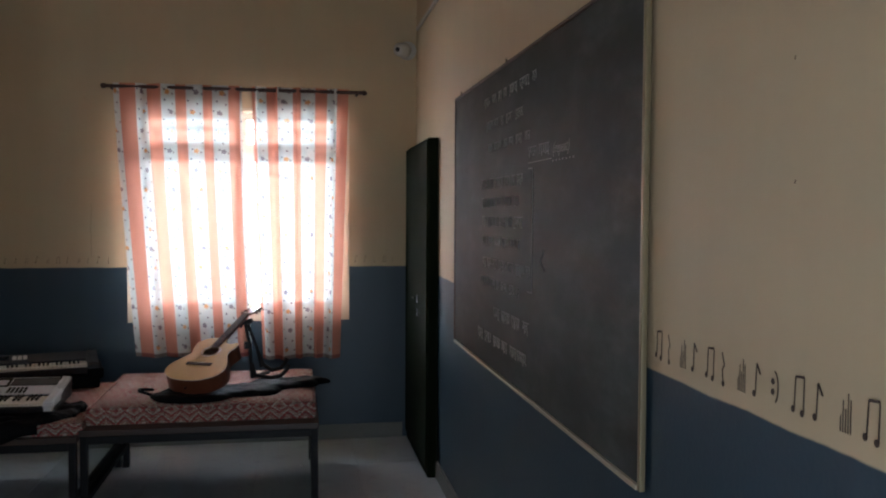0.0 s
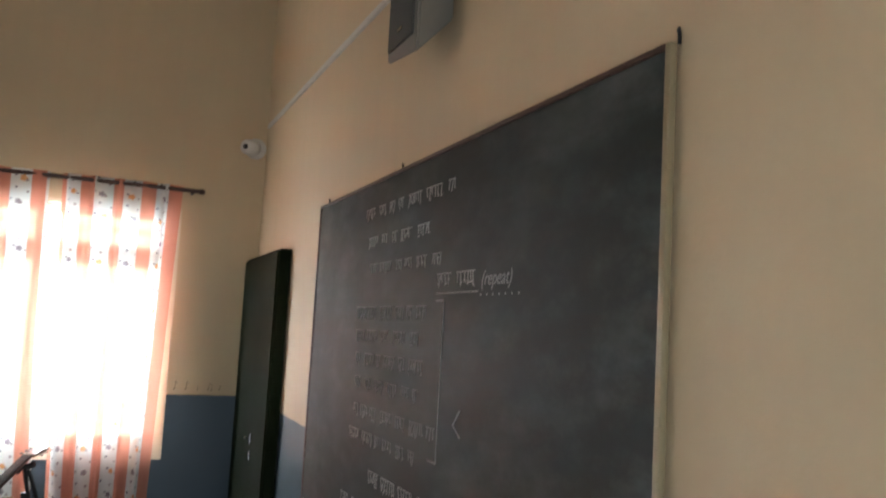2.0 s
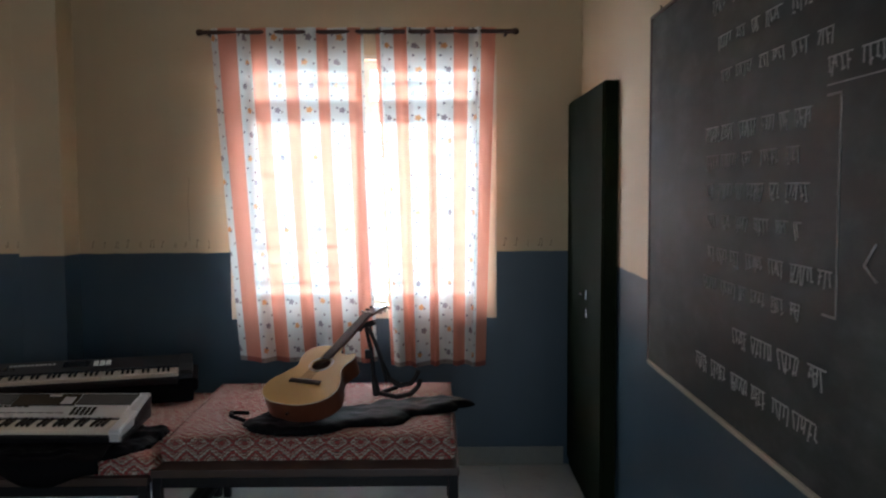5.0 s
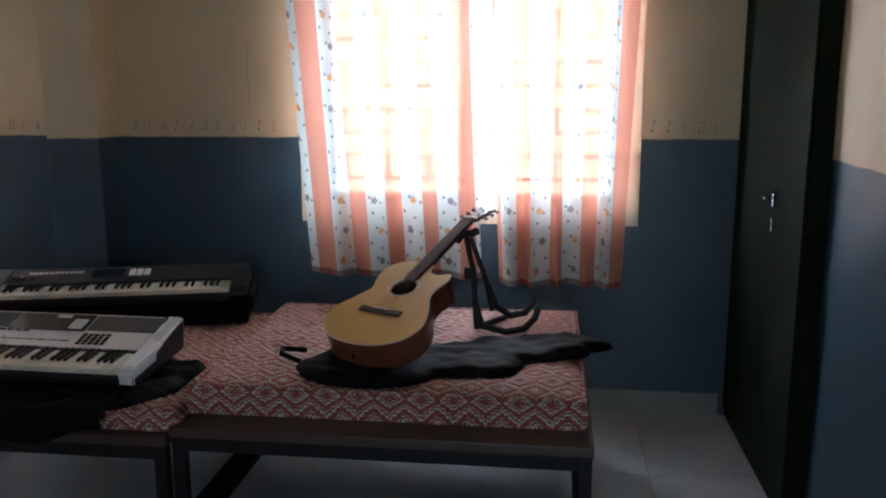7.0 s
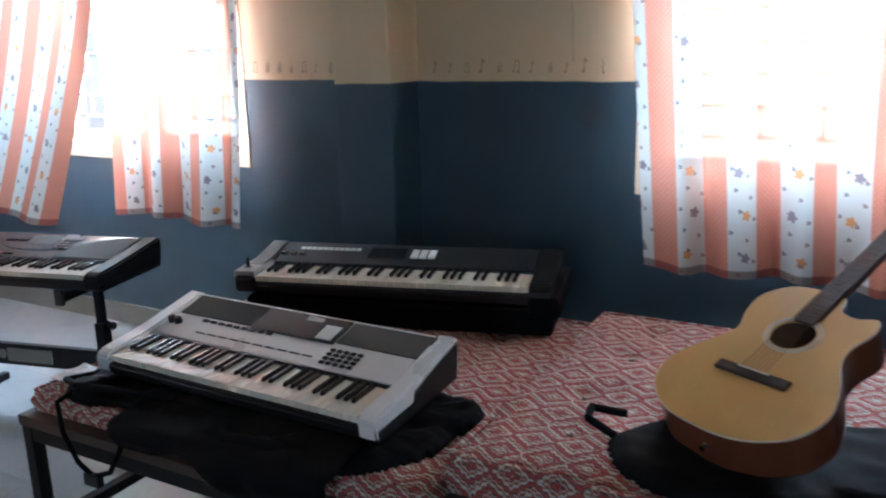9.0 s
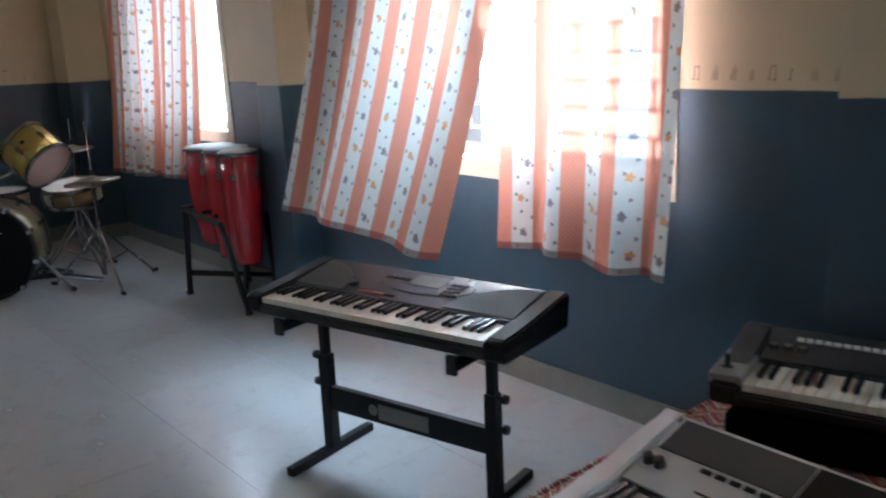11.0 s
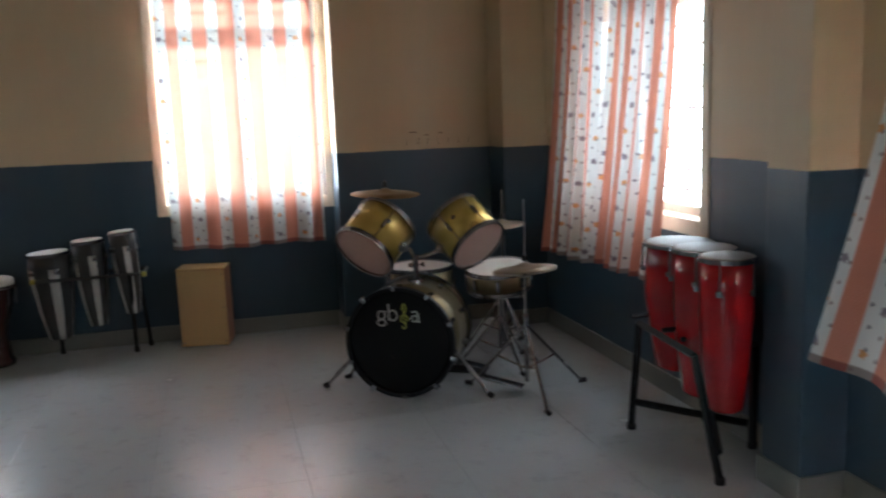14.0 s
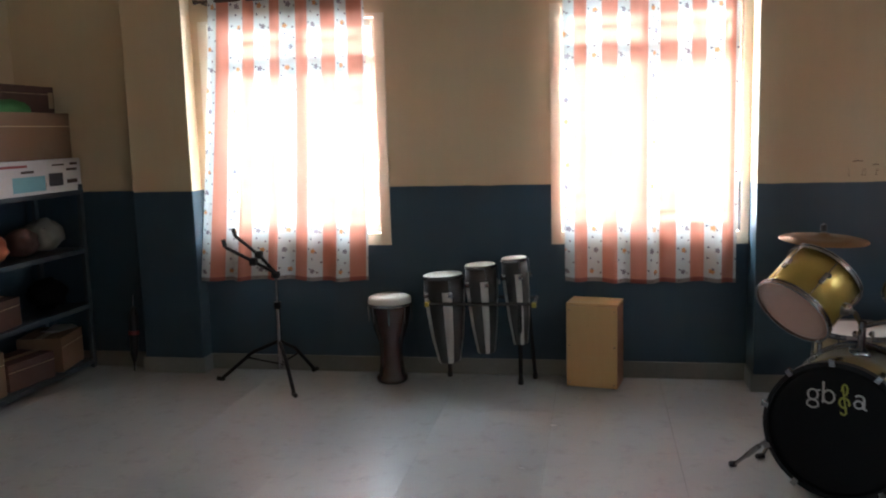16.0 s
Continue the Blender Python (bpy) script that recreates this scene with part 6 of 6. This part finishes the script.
# ---- shelf rack and the goods on it ----
M_RACK = plain("grey_blue_enamelled_steel", (0.05, 0.065, 0.075), 0.4)
# carton brown is darkened to include the shade over the shelf
M_CARTON = plain("brown_carton", (0.19, 0.11, 0.06), 0.8, vary=0.15)
M_DKCARTON = plain("dark_brown_carton", (0.08, 0.04, 0.03), 0.7, vary=0.2)
M_PRINTED = plain("white_printed_card", (0.60, 0.57, 0.55), 0.45)
M_CYAN = plain("pale_blue_print", (0.20, 0.42, 0.47), 0.5)
M_GREENCL = plain("green_cloth", (0.06, 0.20, 0.06), 0.9, vary=0.3)
M_ORANGE = plain("dull_orange_plastic", (0.36, 0.10, 0.04), 0.5)
M_TAPE = plain("buff_packing_tape", (0.42, 0.30, 0.17), 0.4)

SX0, SX1, SY0, SY1 = -8.27, -6.80, 0.58, 0.945
SHELF_Z = (0.06, 0.435, 0.806, 1.19)
rack = thing("shelf_rack", pose(0, 0, 0), "dark steel shelf rack filled with boxes and bags", "shelf")
for x in (SX0 + 0.02, SX1 - 0.02):
    for y in (SY0 + 0.015, SY1 - 0.015):
        part("upright", boxed(x - 0.018, x + 0.018, y - 0.013, y + 0.013, 0, 1.225, 0.002), M_RACK, rack)
for z in SHELF_Z:
    part("shelf_board", boxed(SX0, SX1, SY0, SY1, z - 0.03, z, 0.003), M_RACK, rack)


def carton(at, size, turn, label, mat, tape=True, prints=()):
    w, d, h = size
    ob = thing("box", pose(*at, 0, 0, turn), label, "box", "boxes on the shelf")
    part("carton", boxed(-w / 2, w / 2, -d / 2, d / 2, 0, h, 0.004), mat, ob)
    if tape:
        part("tape", boxed(-w / 2 - 0.001, w / 2 + 0.001, -0.025, 0.025, h - 0.0005, h + 0.001, 0), M_TAPE, ob)
        part("flap_seam", boxed(-w / 2 + 0.004, w / 2 - 0.004, d / 2, d / 2 + 0.0015, h * 0.70, h * 0.72, 0), M_TAPE, ob)
    for x0, x1, z0, z1, pm in prints:
        part("print", boxed(x0, x1, d / 2 + 0.0002, d / 2 + 0.0016, z0, z1, 0), pm, ob)
    return ob


carton((-7.80, 0.78, SHELF_Z[3]), (0.95, 0.31, 0.205), 0, "long white printed keyboard carton on the shelf top", M_PRINTED, False,
       [(-0.10, 0.20, 0.02, 0.11, M_CYAN), (-0.28, -0.14, 0.04, 0.12, M_DKSILVER), (-0.43, -0.32, 0.05, 0.075, M_INK), (-0.43, -0.32, 0.13, 0.145, M_INK),
        (-0.44, -0.36, 0.165, 0.18, M_INK), (-0.30, -0.18, 0.165, 0.175, M_INK), (0.0, 0.12, 0.13, 0.145, M_INK), (0.06, 0.30, 0.165, 0.18, M_REDPL)])
carton((-7.77, 0.77, SHELF_Z[3] + 0.206), (0.90, 0.30, 0.285), 0, "large brown carton stacked on a white box", M_CARTON)
carton((-7.94, 0.715, SHELF_Z[3] + 0.492), (0.52, 0.26, 0.165), 2, "dark brown box on top of the stack", M_DKCARTON, True, [(-0.25, -0.20, 0.03, 0.13, M_TAPE)])
gc = thing("green_cloth", pose(-7.62, 0.865, SHELF_Z[3] + 0.491), "crumpled green cloth beside the dark box", "cloth")
bm = bmesh.new()
bmesh.ops.create_uvsphere(bm, u_segments=28, v_segments=16, radius=1.0, matrix=Matrix.Diagonal((0.30, 0.05, 0.05, 1)))
for v in bm.verts:
    v.co.z = max(0.0, v.co.z + 0.02 + 0.03 * noise.noise(v.co * 14))
part("fold", bm, M_GREENCL, gc, smooth=True)
carton((-8.04, 0.77, SHELF_Z[0]), (0.34, 0.28, 0.22), 12, "worn brown carton on the lowest shelf", M_CARTON)
carton((-7.66, 0.79, SHELF_Z[0]), (0.36, 0.26, 0.16), -8, "flat brown carton on the lowest shelf", M_DKCARTON)
carton((-7.24, 0.78, SHELF_Z[0]), (0.34, 0.28, 0.26), 4, "worn brown carton on the lowest shelf", M_CARTON)
carton((-7.46, 0.79, SHELF_Z[1]), (0.30, 0.24, 0.17), 6, "dark box on the middle shelf", M_DKCARTON)


def pouch(at, size, mat, label, seed):
    ob = thing("bag", pose(*at), label, "bag", "bags on the shelf")
    bm = bmesh.new()
    bmesh.ops.create_icosphere(bm, subdivisions=3, radius=1.0)
    for v in bm.verts:
        c = v.co
        k = 1 + 0.22 * noise.noise(c * 2.3 + Vector((seed, 0, 0)))
        v.co = Vector((c.x * size[0] * k, c.y * size[1] * k, max(0.0, size[2] * (1 + c.z * k) * 0.5)))
    part("pouch", bm, mat, ob, smooth=True)
    part("seam", bent(bmesh.new(), [(-size[0] * 0.7, size[1] * 0.55, size[2] * 0.72), (0, size[1] * 0.75, size[2] * 0.8), (size[0] * 0.7, size[1] * 0.55, size[2] * 0.72)], 0.004, 6), M_BLACK, ob)
    return ob


pouch((-8.06, 0.78, SHELF_Z[2]), (0.13, 0.11, 0.22), M_GREYPL, "grey plastic bag on the upper shelf", 1.0)
pouch((-7.82, 0.79, SHELF_Z[2]), (0.10, 0.10, 0.18), M_DKCARTON, "dark stuffed bag on the upper shelf", 4.0)
pouch((-7.50, 0.81, SHELF_Z[2]), (0.12, 0.10, 0.20), M_ORANGE, "dull orange stuffed bag on the upper shelf", 7.0)
pouch((-8.04, 0.78, SHELF_Z[1]), (0.13, 0.11, 0.20), M_BAG, "black stuffed bag on the middle shelf", 9.0)
pouch((-7.06, 0.79, SHELF_Z[1]), (0.13, 0.11, 0.20), M_BAG, "black stuffed bag on the middle shelf", 11.0)
pp = thing("paper_sheaf", pose(-8.14, 0.87, SHELF_Z[0]), "loose pale papers on the lowest shelf", "paper")
bm = bmesh.new()
for i in range(6):
    box(bm, -0.10, 0.10, -0.07, 0.05, 0.002 * i, 0.002 * i + 0.0012, m=pose(0, 0, 0.221, 0, 0, 7 * i - 15))
bmesh.ops.translate(bm, vec=(0, -0.09, 0.0), verts=bm.verts)
part("sheet", bm, M_PRINTED, pp)
um = thing("folded_umbrella", pose(-8.17, 1.27, 0), "dark folded umbrella leaning in the wall corner", "umbrella")
part("canopy", lathe([(0.004, 0.0), (0.008, 0.05), (0.026, 0.12), (0.032, 0.35), (0.016, 0.42), (0, 0.43)], 14, m=pose(0, 0, 0, 0, -6, 0)), M_BLACK, um, smooth=True)
part("strap", lathe([(0.031, 0.24), (0.034, 0.24), (0.034, 0.265), (0.031, 0.265)], 14, m=pose(0, 0, 0, 0, -6, 0), close=True), M_REDPL, um, "dull red strap")
part("shaft", moved(tubed((0, 0, 0.42), (0, 0, 0.50), 0.006), pose(0, 0, 0, 0, -6, 0)), M_CHROME, um)

# ---- skirting ----
T = 0.012
skirting(P1[1], E_X - 0.09, N_Y - T, N_Y)
skirting(P2[1], P1[0], N_Y - T, N_Y)
skirting(-7.783, P2[0], N_Y - T, N_Y)
for a, b in (P1, P2):
    skirting(a - T, b + T, PN - T, PN - 0.0005)
    skirting(b + 0.0005, b + T, PN, N_Y - T)
    skirting(a - T, a - 0.0005, PN, N_Y - T)
skirting(W_X, W_X + T, 1.762, 5.117)
skirting(PIER + 0.0005, PIER + T, 5.117 - T, 6.148 - T)
skirting(W_X + T, PIER, 5.117 - T, 5.117 - 0.0005)
skirting(PIER + T, -7.783 + T, 6.148 - T, 6.148 - 0.0005)
skirting(-7.783 + 0.0005, -7.783 + T, 6.148, N_Y - T)
skirting(-8.165 + 0.0005, -8.165 + T, 1.36 - T, 1.762 + T)
skirting(W_X + T, -8.165, 1.762 + 0.0005, 1.762 + T)
skirting(W_X, W_X + T, S_Y, 1.36 - T)
skirting(E_X - T, E_X, S_Y, 5.488)
skirting(W_X + T, DOOR_A, S_Y, S_Y + T)

# ---- floor tiles, last ----
TILE, GAP = 0.60, 0.0012


def tile_mesh(w, d):
    me = bpy.data.meshes.new("tile")
    bm = bmesh.new()
    box(bm, 0, w, 0, d, -0.010, 0.0, 0)
    bmesh.ops.bevel(bm, geom=[e for e in bm.edges if all(v.co.z > -0.001 for v in e.verts)], offset=0.0005, segments=1, affect="EDGES")
    bm.to_mesh(me)
    bm.free()
    me.materials.append(M_TILE)
    return me


meshes = {}
y = 4.62 - 8 * TILE
while y < N_Y:
    x = -5.81 - 5 * TILE
    while x < E_X:
        x0, x1 = max(x, W_X) + GAP / 2, min(x + TILE, E_X) - GAP / 2
        y0, y1 = max(y, S_Y - WALL) + GAP / 2, min(y + TILE, N_Y) - GAP / 2
        if x1 - x0 > 0.01 and y1 - y0 > 0.01:
            k = (round(x1 - x0, 3), round(y1 - y0, 3))
            if k not in meshes:
                meshes[k] = tile_mesh(*k)
            tl = new("tile", meshes[k])
            tl.parent = floor
            tl.location = (x0, y0, 0.0)
        x += TILE
    y += TILE
